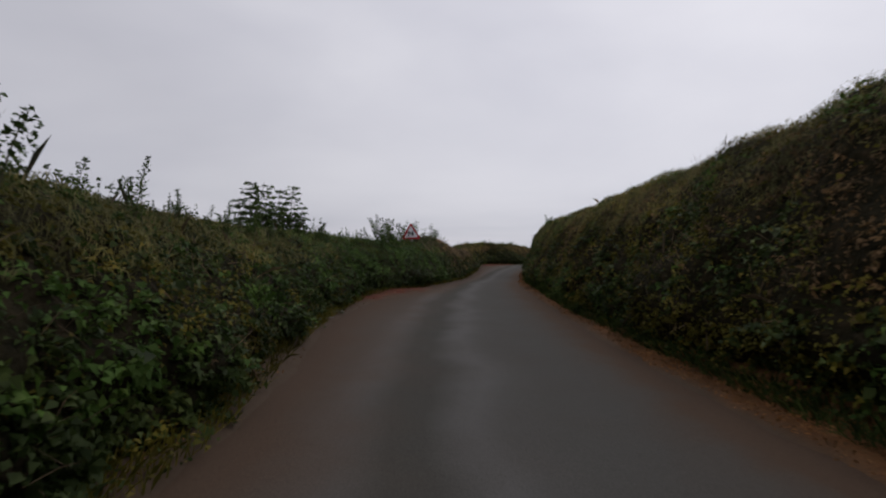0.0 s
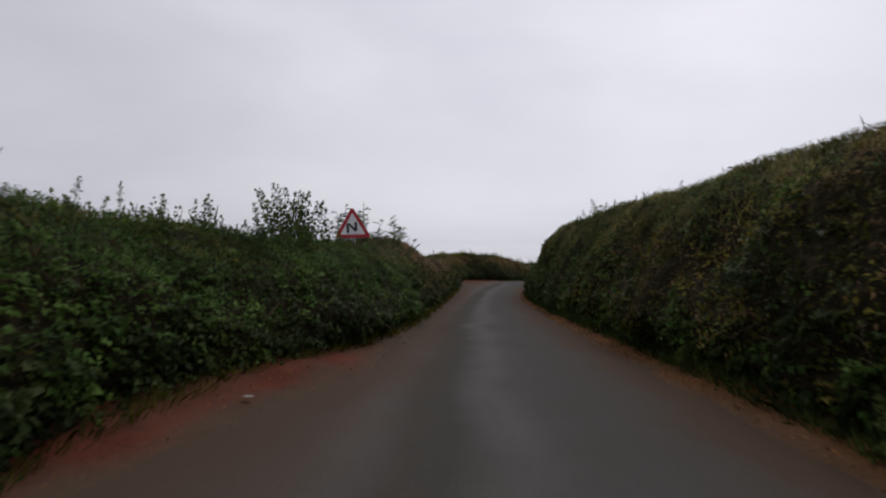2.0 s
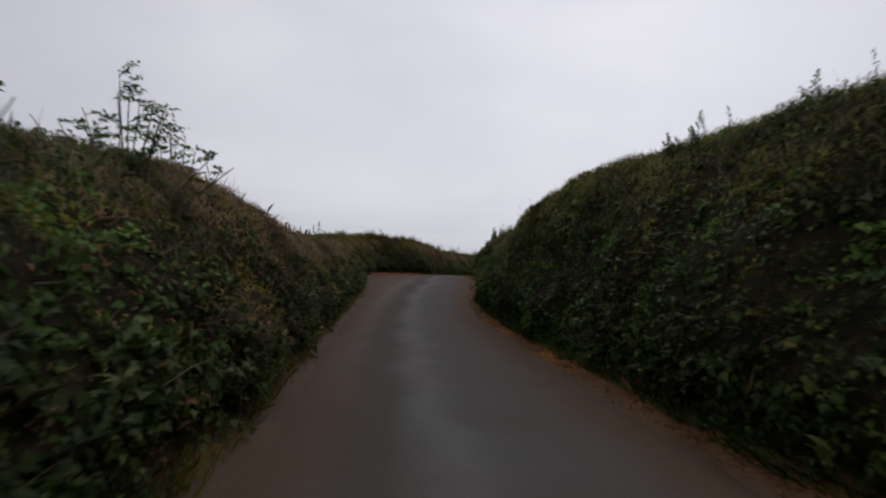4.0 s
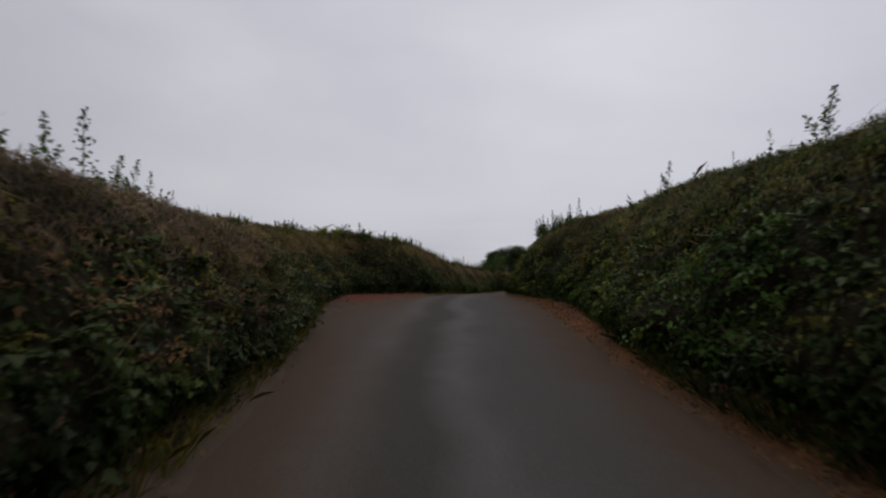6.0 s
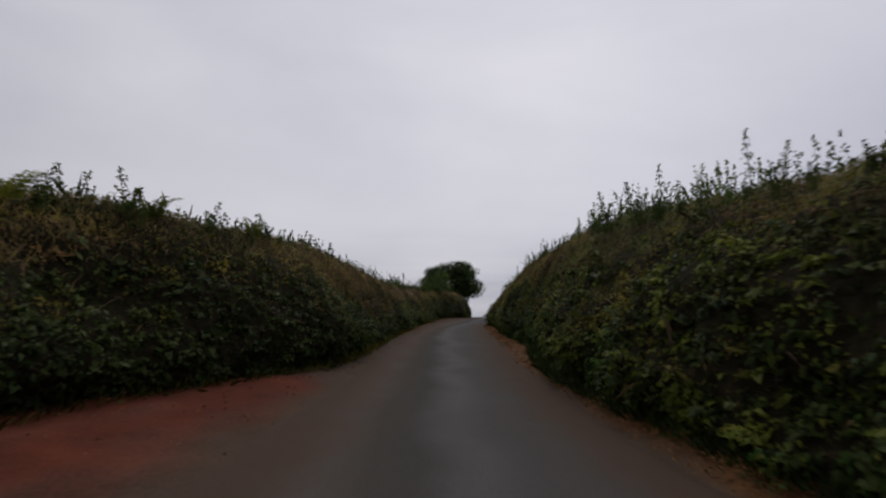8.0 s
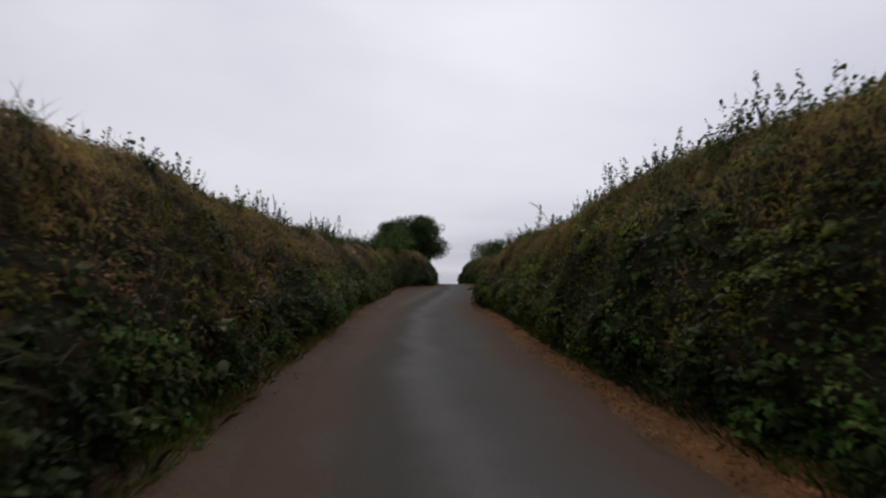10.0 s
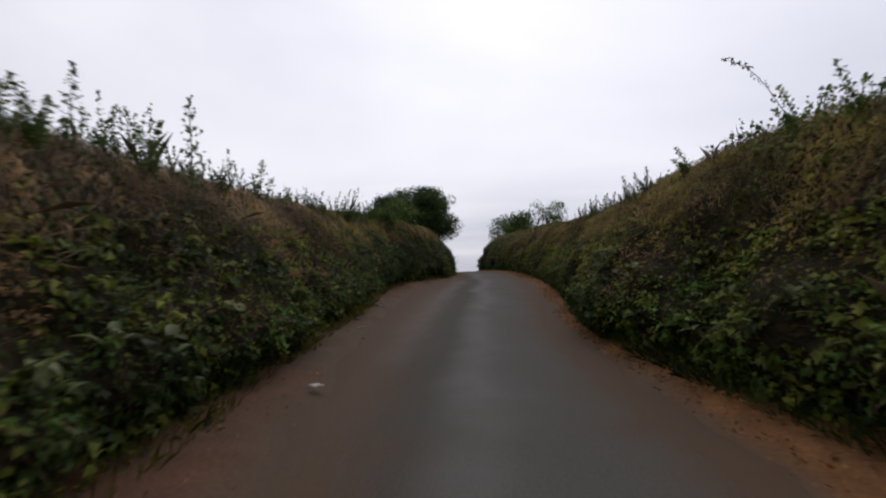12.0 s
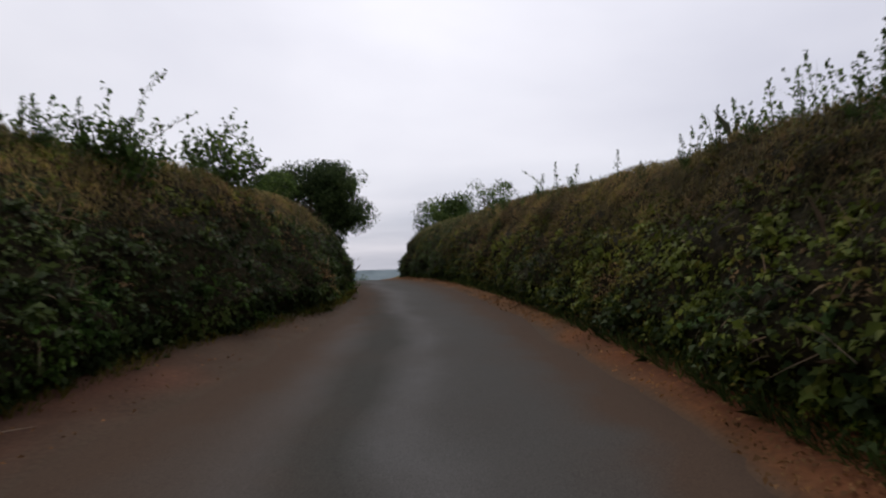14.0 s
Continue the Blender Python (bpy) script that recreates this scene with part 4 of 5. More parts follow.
LEFT_SHOOTS_2 = [(1, 40.9, 2.15), (0, 41.15, 2.25), (1, 41.6, 2.0), (1, 41.9, 2.0), (0, 42.3, 1.95), (5, 42.9, 1.85), (5, 46.0, 1.8), (3, 49.8, 2.15), (4, 51.0, 2.12), (5, 52.2, 2.08), (5, 53.4, 2.08), (4, 55.8, 2.46), (2, 56.7, 2.56), 
                 (2, 57.8, 2.4), (4, 59.1, 2.45), (1, 60.2, 2.3), (5, 61.1, 2.25), (1, 63.0, 2.4), (2, 64.2, 2.4), (2, 66.4, 2.5), (4, 69.0, 2.4), (2, 72.0, 2.45), (1, 75.0, 2.4)]
LEFT_SHOOTS_3 = [(2, 77.1, 2.3), (2, 77.8, 2.45), (0, 78.8, 2.6), (1, 79.7, 2.58), (2, 80.2, 2.5), (0, 80.6, 2.7), (1, 81.4, 2.55), (2, 82.0, 2.6), (0, 82.7, 3.0), (4, 83.8, 2.5), (1, 85.2, 2.75), (4, 87.1, 2.5),
                 (1, 88.3, 2.5), (2, 89.3, 2.52), (1, 90.6, 2.54), (2, 91.6, 2.56), (1, 92.4, 2.6), (4, 93.0, 2.7), (2, 94.4, 2.8), (1, 95.4, 2.75), (2, 96.3, 2.8), (0, 96.7, 2.9), (3, 97.3, 3.05)]
_rng = random.Random(9)
for side, rows in ((1, RIGHT_SHOOTS), (1, RIGHT_SHOOTS_2), (1, RIGHT_SHOOTS_3), (-1, LEFT_SHOOTS), (-1, LEFT_SHOOTS_2), (-1, LEFT_SHOOTS_3)):
    for kind, s, tall in rows:
        plant(kind, s, side, _rng.uniform(0.9, 1.1), tall, _rng.uniform(0, 6.28), _rng.uniform(0.9, 1.35))

# the low fringe of new growth between them: (side, from, to, shoots a metre, least and most rise over the hedge)
for side, a, c, per, lo, hi in ((1, 19, 32, 1.0, 0.05, 0.22), (1, 44, 50, 0.8, 0.05, 0.2), (1, 53, 65, 2.2, 0.10, 0.36), (1, 65, 76, 1.2, 0.1, 0.3), (1, 76, 101, 2.0, 0.08, 0.38), (1, 101, 107, 1.6, 0.08, 0.3),
                                (-1, 0, 21, 1.6, 0.08, 0.34), (-1, 27, 47, 0.6, 0.05, 0.2), (-1, 49, 60, 1.8, 0.10, 0.36), (-1, 60, 76, 1.0, 0.08, 0.28), (-1, 76, 100, 2.0, 0.10, 0.42)):
    for k in range(int((c - a) * per)):
        s = a + (k + _rng.random()) / per
        if lattice(s / 1.4, 0, 55 + side) < -0.45:
            continue
        foot = float(spline(s, FOOT_L if side < 0 else FOOT_R))
        ridge = 1.2 + (float(spline(s, TOP_L if side < 0 else TOP_R)) - 1.2) * (foot + 1.0) / (foot + 0.7)
        plant(_rng.choice((0, 1, 1, 2, 2, 4)), s, side, _rng.uniform(0.85, 1.2), ridge + _rng.uniform(lo, hi) * (0.6 + 0.4 * float(lattice(s / 0.9, 3, 57))), _rng.uniform(0, 6.28), _rng.uniform(0.8, 1.3))


def bracken(s, side, tall, seed):
    """A clump of fern fronds on the hedge top: each a bowed stalk with two ranks of narrow leaflets, shorter towards the tip."""
    rng = np.random.default_rng(seed)
    thing = tagged(new("bracken"), "feathery green bracken fronds rising from hedge top", "fern", "bracken on the hedge")
    foot = float(spline(s, FOOT_L if side < 0 else FOOT_R))
    top = float(spline(s, TOP_L if side < 0 else TOP_R))
    thing.location = lane(s, side * (foot + 1.0), top - 0.1).tolist()
    u = np.linspace(0, 1, 9)
    for k in range(5):
        ang, long = k * 1.3 + rng.uniform(-0.3, 0.3), (tall - top + 0.25) * rng.uniform(0.75, 1.15)
        out = np.array([np.cos(ang), np.sin(ang), 0.0])
        path = out * (0.5 * long * u ** 1.6)[:, None] + np.array([0, 0, 1.0]) * (long * (u - 0.42 * u ** 2.6))[:, None]
        frond = part("frond", tubes_mesh("frond", [tube(path, np.linspace(0.005, 0.0015, 9), 4)], STEM), thing)
        at = np.repeat(np.linspace(0.22, 0.99, 24), 2)
        hand = np.tile((-1.0, 1.0), 24)
        size = (long * 0.26 * (1.02 - at) ** 0.8 + 0.015) * rng.uniform(0.7, 1.15, 48)
        core = np.stack([np.interp(at, u, path[:, i]) for i in range(3)], -1)
        along = unit(np.stack([np.interp(at, u, np.gradient(path[:, i])) for i in range(3)], -1))
        flat = unit(np.cross(along, np.array([0, 0, 1.0])))
        way = flat * hand[:, None] + along * 0.45
        nor = np.cross(flat, along) + rng.normal(size=core.shape) * 0.12
        part("blade", leaves_mesh("blade", core + unit(way) * (size * 0.5)[:, None], nor, size, YELLOW, rng, 0.17, 0.2, way), frond, kind="stuff")
    return thing


for k, (s, tall) in enumerate(((54.7, 2.56), (55.6, 2.46), (57.0, 2.42), (58.8, 2.42))):
    bracken(s, -1, tall, 350 + k)


# ---- trees and shrubs ----
def tree(name, label, category, place, height, spread, clumps, per, leaf, seed, lean=(0, 0), low=0.35, trunk_r=0.2, squash=0.75, mat=CROWN, group=""):
    """Trunk, forking limbs and a crown of leaf clumps with gaps; low: where the crown begins, as a share of the height."""
    rng = np.random.default_rng(seed)
    thing = tagged(new(name), label, category, group)
    thing.location = place
    u = np.linspace(0, 1, 8)
    top = np.array([lean[0] * 0.6, lean[1] * 0.6, height * 0.8])
    trunk = top * u[:, None] + np.stack([0.06 * height * 0.15 * np.sin(u * 7), 0.05 * height * 0.15 * np.cos(u * 5) - 0.05 * height * 0.15, 0 * u], -1)
    part("trunk", tubes_mesh("trunk", [tube(trunk, trunk_r * (1 - 0.85 * u), 9)], BARK), thing)
    places, normals, sizes = [], [], []
    mid = np.array([lean[0], lean[1], height * (1 + low) / 2])
    half = np.array([spread, spread, height * (1 - low) / 2])
    lobes = [mid + unit(rng.normal(size=3) + np.array([0, 0, 0.15])) * half * rng.uniform(0.55, 0.9) for _ in range(9)]
    for k in range(clumps):
        d = unit(rng.normal(size=3))
        r = rng.uniform(0.2, 1.0) ** 0.5
        c = (lobes[k % 9] if k % 6 else mid) + d * half * r * (0.40 if k % 6 else 0.65)
        c[2] = min(c[2], height * 0.97)
        if k < 14:
            a = trunk[rng.integers(2, 7)]
            bend = (a + c) / 2 + np.array([0, 0, -0.05 * height])
            limb = np.stack([a * (1 - x) ** 2 + 2 * bend * x * (1 - x) + c * x ** 2 for x in np.linspace(0, 1, 6)])
            part("limb", tubes_mesh("limb", [tube(limb, np.linspace(trunk_r * 0.35, trunk_r * 0.06, 6), 6)], BARK), thing)
        size = rng.uniform(0.16, 0.30) * spread
        n = int(per * rng.uniform(0.6, 1.3))
        q = unit(rng.normal(size=(n, 3))) * rng.uniform(0.2, 1, (n, 1)) ** 0.5 * size * np.array([1, 1, squash])
        places.append(c + q)
        normals.append(unit(q) * 0.5 + np.array([0, 0, 0.5]) + rng.normal(size=(n, 3)) * 0.5)
        sizes.append(rng.uniform(0.6, 1.3, n) * leaf)
    part("crown", leaves_mesh("crown", np.vstack(places), np.vstack(normals), np.concatenate(sizes), mat, rng, 0.8), thing, kind="stuff")
    return thing


def stand(s, l, h):
    return lane(s, l, h).tolist()


def sapling(name, label, category, place, height, spread, stems, leaf, per, seed, mat, bare=0.25):
    """Several upright stems fanning out of the hedge, with side twigs and leaves along them."""
    rng = np.random.default_rng(seed)
    thing = tagged(new(name), label, category)
    thing.location = place
    u = np.linspace(0, 1, 8)
    places, ways = [], []
    for k in range(stems):
        ang, r = rng.uniform(0, 6.28), spread * (k / max(1, stems - 1)) ** 0.7 * rng.uniform(0.8, 1.1)
        h = height * (1 - 0.32 * r / max(spread, 0.01)) * rng.uniform(0.88, 1.02)
        end = np.array([np.cos(ang) * r, np.sin(ang) * r, h])
        path = end * u[:, None] ** np.array([1.6, 1.6, 1.0]) + rng.normal(size=3) * 0.02 * np.sin(u * 5)[:, None]
        part("stem", tubes_mesh("stem", [tube(path, np.linspace(0.016, 0.004, 8), 5)], BARK), thing)
        twigs = []
        for _ in range(max(5, int(per / 10 * h))):
            at = bare + (1 - bare) * rng.random()
            root = np.array([np.interp(at, u, path[:, i]) for i in range(3)])
            way = unit(np.array([rng.normal(), rng.normal(), 0.0])) + np.array([0, 0, rng.uniform(0.35, 1.1) if leaf < 0.08 else rng.uniform(0.5, 2.2)])
            reach = rng.uniform(2.2, 4.6) * leaf * (1.25 - 0.6 * at)
            x = np.linspace(0, 1, 4)[:, None]
            sag = np.array([0, 0, -0.5 * reach])
            twigs.append(tube(root + way * reach * x + sag * x ** 2, np.linspace(0.004, 0.0015, 4), 4))
            flat = unit(np.cross(way, [0, 0, 1.0]))
            # leaflets in pairs along the twig and one at its tip
            for x in (0.3, 0.5, 0.7, 0.9):
                for hand in (-1, 1):
                    aim = way * 0.55 + flat * hand
                    places.append(root + way * reach * x + sag * x * x + unit(aim) * leaf * 0.45)
                    ways.append(aim)
            places.append(root + way * reach * 1.05 + sag + way * leaf * 0.4)
            ways.append(way)
        part("twig_spray", tubes_mesh("twig_spray", twigs, STEM), thing, kind="stuff")
    loose = 0.15 if leaf < 0.08 else 0.6
    places, ways = np.array(places), np.array(ways) + rng.normal(size=(len(ways), 3)) * loose
    places = places + rng.normal(size=places.shape) * leaf * loose * 0.7
    normals = np.array([0, 0, 1.0]) + rng.normal(size=places.shape) * (0.3 + loose * 0.5)
    part("foliage", leaves_mesh("foliage", places, normals, leaf * rng.uniform(0.7, 1.2, len(places)), mat, rng, 0.8 if leaf > 0.08 else 0.48, 0.15, ways), thing, kind="stuff")
    return thing


def sycamore(label, place, spires, seed):
    """Young sycamore: upright stems, each with tiers of large drooping leaves spread flat, narrowing to the tip. spires: (x, y, height)."""
    rng = np.random.default_rng(seed)
    thing = tagged(new("sycamore_sapling"), label, "sapling", "sycamores behind the hedge")
    thing.location = place
    places, ways, sizes = [], [], []
    for x, y, h in spires:
        u = np.linspace(0, 1, 8)
        path = np.stack([x * u ** 0.6 + 0.02 * np.sin(u * 6), y * u ** 0.6 + 0.02 * np.cos(u * 5) - 0.02, h * u], -1)
        part("stem", tubes_mesh("stem", [tube(path, np.linspace(0.018, 0.004, 8), 6)], BARK), thing)
        stalks = []
        z, turn = 0.25 * h, 0.0
        while z < h:
            f = z / h
            core = np.array([np.interp(f, u, path[:, i]) for i in range(3)])
            arm = (0.12 + 0.36 * (1 - f) ** 0.8) * rng.uniform(0.8, 1.15)
            for k in range(rng.integers(6, 9) + int(10 * (1 - f))):
                ang = turn + k * 2.4 + rng.normal() * 0.3
                r = arm * rng.uniform(0.35, 1.05)
                out = np.array([np.cos(ang), np.sin(ang), 0.0])
                p = core + out * r + np.array([0, 0, 0.05 - 0.16 * r + rng.normal() * 0.015])
                stalks.append(tube(np.stack([core, (core + p) / 2 + np.array([0, 0, 0.03]), p]), np.array([0.0035, 0.0025, 0.002]), 4))
                for lobe in (-0.9, 0.0, 0.9):
                    b = ang + lobe
                    ways.append(np.array([np.cos(b), np.sin(b), -0.28]))
                    places.append(p + ways[-1] * 0.045)
                    sizes.append(rng.uniform(0.10, 0.145))
            z += rng.uniform(0.11, 0.17)
            turn += 1.3
        part("leaf_stalk_spray", tubes_mesh("leaf_stalk_spray", stalks, STEM), thing, kind="stuff")
    places = np.array(places)
    normals = np.array([0, 0, 1.0]) + rng.normal(size=places.shape) * 0.22
    part("foliage", leaves_mesh("foliage", places, normals, np.array(sizes), GROWTH, rng, 0.62, 0.0, np.array(ways)), thing, kind="stuff")
    return thing


def suckers(label, place, stems, seed, leaf=0.085):
    """Upright suckers with single round leaves set alternately. stems: (x, y, height)."""
    rng = np.random.default_rng(seed)
    thing = tagged(new("shrub"), label, "shrub")
    thing.location = place
    places, ways, normals, sizes = [], [], [], []
    for x, y, h in stems:
        u = np.linspace(0, 1, 8)
        path = np.stack([x * u ** 0.8 + 0.03 * np.sin(u * 5 + x * 9), y * u ** 0.8, h * u], -1)
        part("stem", tubes_mesh("stem", [tube(path, np.linspace(0.012, 0.003, 8), 5)], BARK), thing)
        n = int(h * 70)
        for k in range(n):
            f = 0.15 + 0.85 * (k + rng.random()) / n
            ang = k * 2.4 + rng.normal() * 0.4
            out = np.array([np.cos(ang), np.sin(ang), 0.25])
            arm = (0.02 + 0.14 * (1 - f) ** 0.7) * rng.uniform(0.4, 1.1)
            places.append(np.array([np.interp(f, u, path[:, i]) for i in range(3)]) + out * (arm + leaf * 0.4))
            ways.append(out + rng.normal(size=3) * 0.4)
            normals.append(np.array([0, 0, 0.7]) + rng.normal(size=3) * 0.6)
            sizes.append(leaf * rng.uniform(0.65, 1.15) * (1.1 - 0.35 * f))
    part("foliage", leaves_mesh("foliage", np.array(places), np.array(normals), np.array(sizes), GROWTH, rng, 0.98, 0.15, np.array(ways)), thing, kind="stuff")
    return thing


tree("tree", "dark green broadleaf tree leaning over the lane's crest", "tree", (34.5, 124.6, 5.0), 7.9, 4.2, 280, 170, 0.17, 417, (0.6, 0.2), 0.30, 0.3)
tree("bush", "rounded green bush on the hedge beside larger tree", "bush", (30.0, 118.0, 5.2), 5.6, 2.6, 140, 80, 0.13, 419, (-0.2, 0), 0.05, 0.10, mat=GROWTH)
tree("bush", "dark far bush beyond the crest of the lane", "bush", (57.5, 172.0, -0.6), 5.3, 3.4, 70, 60, 0.2, 421, (0, 0), 0.05, 0.15)
tree("small_tree", "small green hedgerow tree behind hedge near crest", "tree", (45.2, 118.6, 5.2), 7.2, 2.4, 130, 80, 0.13, 402, (-0.4, 0), 0.05, 0.14, mat=GROWTH)
tree("small_tree", "low bushy hedgerow tree behind hedge near crest", "tree", (41.2, 118.4, 4.6), 5.5, 3.2, 170, 80, 0.13, 403, (0.5, 0), 0.05, 0.12, mat=GROWTH)
sycamore("young sycamore with large drooping leaves above the hedge", stand(13.1, -4.4, 0.85), ((-0.16, 0.05, 2.0), (0.2, -0.05, 2.04), (0.02, 0.3, 1.6), (-0.42, 0.1, 1.65), (0.45, 0.2, 1.5), (0.0, -0.3, 1.5), (0.3, -0.3, 1.35)), 404)
sycamore("young sycamore with large drooping leaves above the hedge", stand(14.5, -4.2, 0.85), ((-0.18, 0.0, 1.95), (0.16, 0.05, 2.08), (0.0, -0.3, 1.5), (0.4, 0.1, 1.55), (-0.45, 0.2, 1.5), (0.0, 0.3, 1.5), (0.3, 0.3, 1.35)), 405)
suckers("dark clump of upright suckers with round leaves near road sign", stand(22.3, -2.9, 0.75),
        ((-0.55, 0.1, 1.98), (-0.35, -0.2, 1.85), (-0.1, 0.15, 1.85), (0.1, -0.1, 1.78), (0.27, 0.1, 1.66), (0.0, 0.3, 1.6), (0.38, -0.1, 1.52), (0.5, 0.05, 1.3), (-0.8, 0.0, 1.85), (-0.2, 0.4, 1.7), (-0.7, -0.2, 1.75), (-0.25, -0.1, 1.6), (-0.65, 0.35, 1.7), (-0.05, -0.3, 1.6), (-0.45, 0.5, 1.5)), 406, 0.092)
sapling("shrub", "light green leafy shrub beside the road sign", "shrub", stand(25.7, -2.9, 0.8), 1.95, 0.85, 18, 0.066, 74, 407, GROWTH)
sapling("sapling", "thin sparse sapling rising beside the road sign", "sapling", stand(26.3, -2.55, 0.9), 2.15, 0.6, 11, 0.066, 68, 408, GREEN, 0.3)
sapling("sapling", "leafy sapling on the hedge after road sign", "sapling", stand(29.5, -2.3, 0.9), 2.1, 0.8, 16, 0.066, 74, 409, GREEN, 0.3)
sapling("shrub", "feathery green shrub on hedge top after road sign", "shrub", stand(31.0, -2.4, 0.95), 1.9, 0.8, 15, 0.066, 74, 412, GREEN, 0.3)
sapling("shrub", "low feathery green shrub close behind road sign", "shrub", stand(27.6, -2.5, 0.9), 1.55, 0.8, 15, 0.066, 80, 413, GROWTH, 0.25)
sapling("shrub", "green leafy shrub standing above the dark hedge", "shrub", (23.4, 97.0, 5.9), 2.3, 1.0, 16, 0.10, 95, 410, GROWTH, 0.3)
sapling("shrub", "low leafy shrub standing above the dark hedge", "shrub", (21.6, 94.4, 5.8), 1.9, 1.0, 15, 0.095, 95, 411, GROWTH, 0.3)


def bramble(label, root, tip, rise, seed):
    """One long thorny stem arching out of the hedge, with leaves in threes."""
    rng = np.random.default_rng(seed)
    thing = tagged(new("bramble_shoot"), label, "bramble")
    thing.location = root
    u = np.linspace(0, 1, 12)[:, None]
    path = (np.array(tip) - np.array(root)) * u + np.array([0, 0, rise]) * np.sin(u * 2.6) + rng.normal(size=3) * 0.02 * np.sin(u * 6)
    part("stem", tubes_mesh("stem", [tube(path, np.linspace(0.008, 0.0025, 12), 5)], STEM), thing)
    n = 66
    at = rng.uniform(0.12, 1.0, n)
    p = np.stack([np.interp(at, u[:, 0], path[:, i]) for i in range(3)], -1)
    way = rng.normal(size=(n, 3)) * np.array([1, 1, 0.4])
    nor = np.array([0, 0, 0.9]) + rng.normal(size=(n, 3)) * 0.4
    part("foliage", leaves_mesh("foliage", p + unit(way) * 0.045, nor, rng.uniform(0.04, 0.07, n), GROWTH, rng, 0.75, 0.1, way), thing, kind="stuff")
    return thing


bramble("long arching bramble shoot leaning out over the hedge", stand(84.2, 4.7, 2.1), stand(84.5, 3.55, 3.5), 0.45, 431)
bramble("long arching bramble shoot leaning out over the hedge", stand(97.2, -3.6, 2.0), stand(97.0, -2.9, 3.1), 0.3, 432)


# ---- the road sign ----
def rounded_triangle(side, radius, n=7):
    c = []
    r_in = side / math.sqrt(3)
    for k in range(3):
        a = math.pi / 2 + k * 2 * math.pi / 3
        cx, cz = math.cos(a) * (r_in - 2 * radius), math.sin(a) * (r_in - 2 * radius)
        for j in range(n):
            b = a - math.pi / 3 + j * (2 * math.pi / 3) / (n - 1)
            c.append((cx + radius * math.cos(b), cz + radius * math.sin(b)))
    return c


def slab(outline, y0, y1, mat, name, bevel=0.0):
    bm = bmesh.new()
    f = bm.faces.new([bm.verts.new((x, y0, z)) for x, z in outline])
    moved = bmesh.ops.extrude_face_region(bm, geom=[f])["geom"]
    bmesh.ops.translate(bm, vec=(0, y1 - y0, 0), verts=[g for g in moved if isinstance(g, bmesh.types.BMVert)])
    bmesh.ops.recalc_face_normals(bm, faces=bm.faces[:])
    return from_bm(name, bm, mat)


def road_sign(place, turn, lean):
    sign = tagged(new("road_sign"), "red bordered triangular double bend warning sign on grey post", "road sign")
    sign.matrix_basis = Matrix.Translation(place) @ Matrix.Rotation(turn, 4, "Z") @ Matrix.Rotation(lean, 4, "Y")
    sign.scale = (1.06, 1.06, 1.06)
    part("plate", slab(rounded_triangle(0.80, 0.045), 0.0, 0.004, GREY, "plate"), sign, "bare grey metal back")
    part("border", slab(rounded_triangle(0.795, 0.045), -0.003, 0.0, RED, "border"), sign, "red border")
    face = part("face", slab(rounded_triangle(0.545, 0.012), -0.006, -0.003, WHITE, "face"), sign, "white face")
    legs = [[(-0.135, -0.125), (-0.078, -0.125), (-0.078, 0.02), (-0.135, 0.085)],
            [(-0.132, 0.088), (-0.085, 0.10), (0.098, -0.062), (0.058, -0.105), (0.035, -0.088)],
            [(0.041, -0.07), (0.098, -0.062), (0.098, 0.075), (0.041, 0.075)],
            [(0.030, 0.072), (0.109, 0.072), (0.070, 0.128)]]
    for k, leg in enumerate(legs):
        part("arrow_bar" if k < 3 else "arrow_head", slab(leg, -0.0085 - 0.0008 * k, -0.006, BLACK, "arrow"), face, "black symbol bar")
    bm = bmesh.new()
    bmesh.ops.create_cone(bm, cap_ends=True, segments=16, radius1=0.038, radius2=0.038, depth=2.2)
    bmesh.ops.translate(bm, vec=(0.02, 0.05, -0.95), verts=bm.verts[:])
    post = part("post", from_bm("post", bm, GREY, True), sign, "grey steel post")
    for z in (-0.12, 0.14):
        bm = bmesh.new()
        bmesh.ops.create_cube(bm, size=1.0)
        bmesh.ops.scale(bm, vec=(0.13, 0.05, 0.03), verts=bm.verts[:])
        bmesh.ops.translate(bm, vec=(0.02, 0.028, z), verts=bm.verts[:])
        bmesh.ops.bevel(bm, geom=bm.edges[:], offset=0.006, segments=1, affect="EDGES")
        part("clamp", from_bm("clamp", bm, GREY), post)
    return sign


road_sign((-1.385, 25.14, 3.63), radians(12), radians(-3))


# ---- things lying at the road's edge ----
def scrap(name, label, s, l, size, seed, mat):
    rng = np.random.default_rng(seed)
    u, w = np.meshgrid(np.linspace(-0.5, 0.5, 7), np.linspace(-0.5, 0.5, 5))
    z = 0.10 * np.abs(lattice(u * 4 + seed, w * 4, seed)) + 0.05 * np.abs(lattice(u * 9, w * 9, seed + 1))
    v = np.stack([u * size[0] * (1 + 0.2 * lattice(w * 3, u * 2, seed + 2)), w * size[1] * (1 + 0.25 * lattice(u * 3, w, seed + 3)), 0.01 + z * size[1]], -1)
    ob = new(name, mesh_from(name, v, grid_faces(5, 7), mat))
    solid = ob.modifiers.new("thickness", "SOLIDIFY")
    solid.thickness = 0.004
    ob.matrix_basis = Matrix.Translation(lane(s, l, 0.045).tolist()) @ Matrix.Rotation(rng.uniform(0, 3), 4, "Z")
    return tagged(ob, label, "litter", "scraps on the verge")


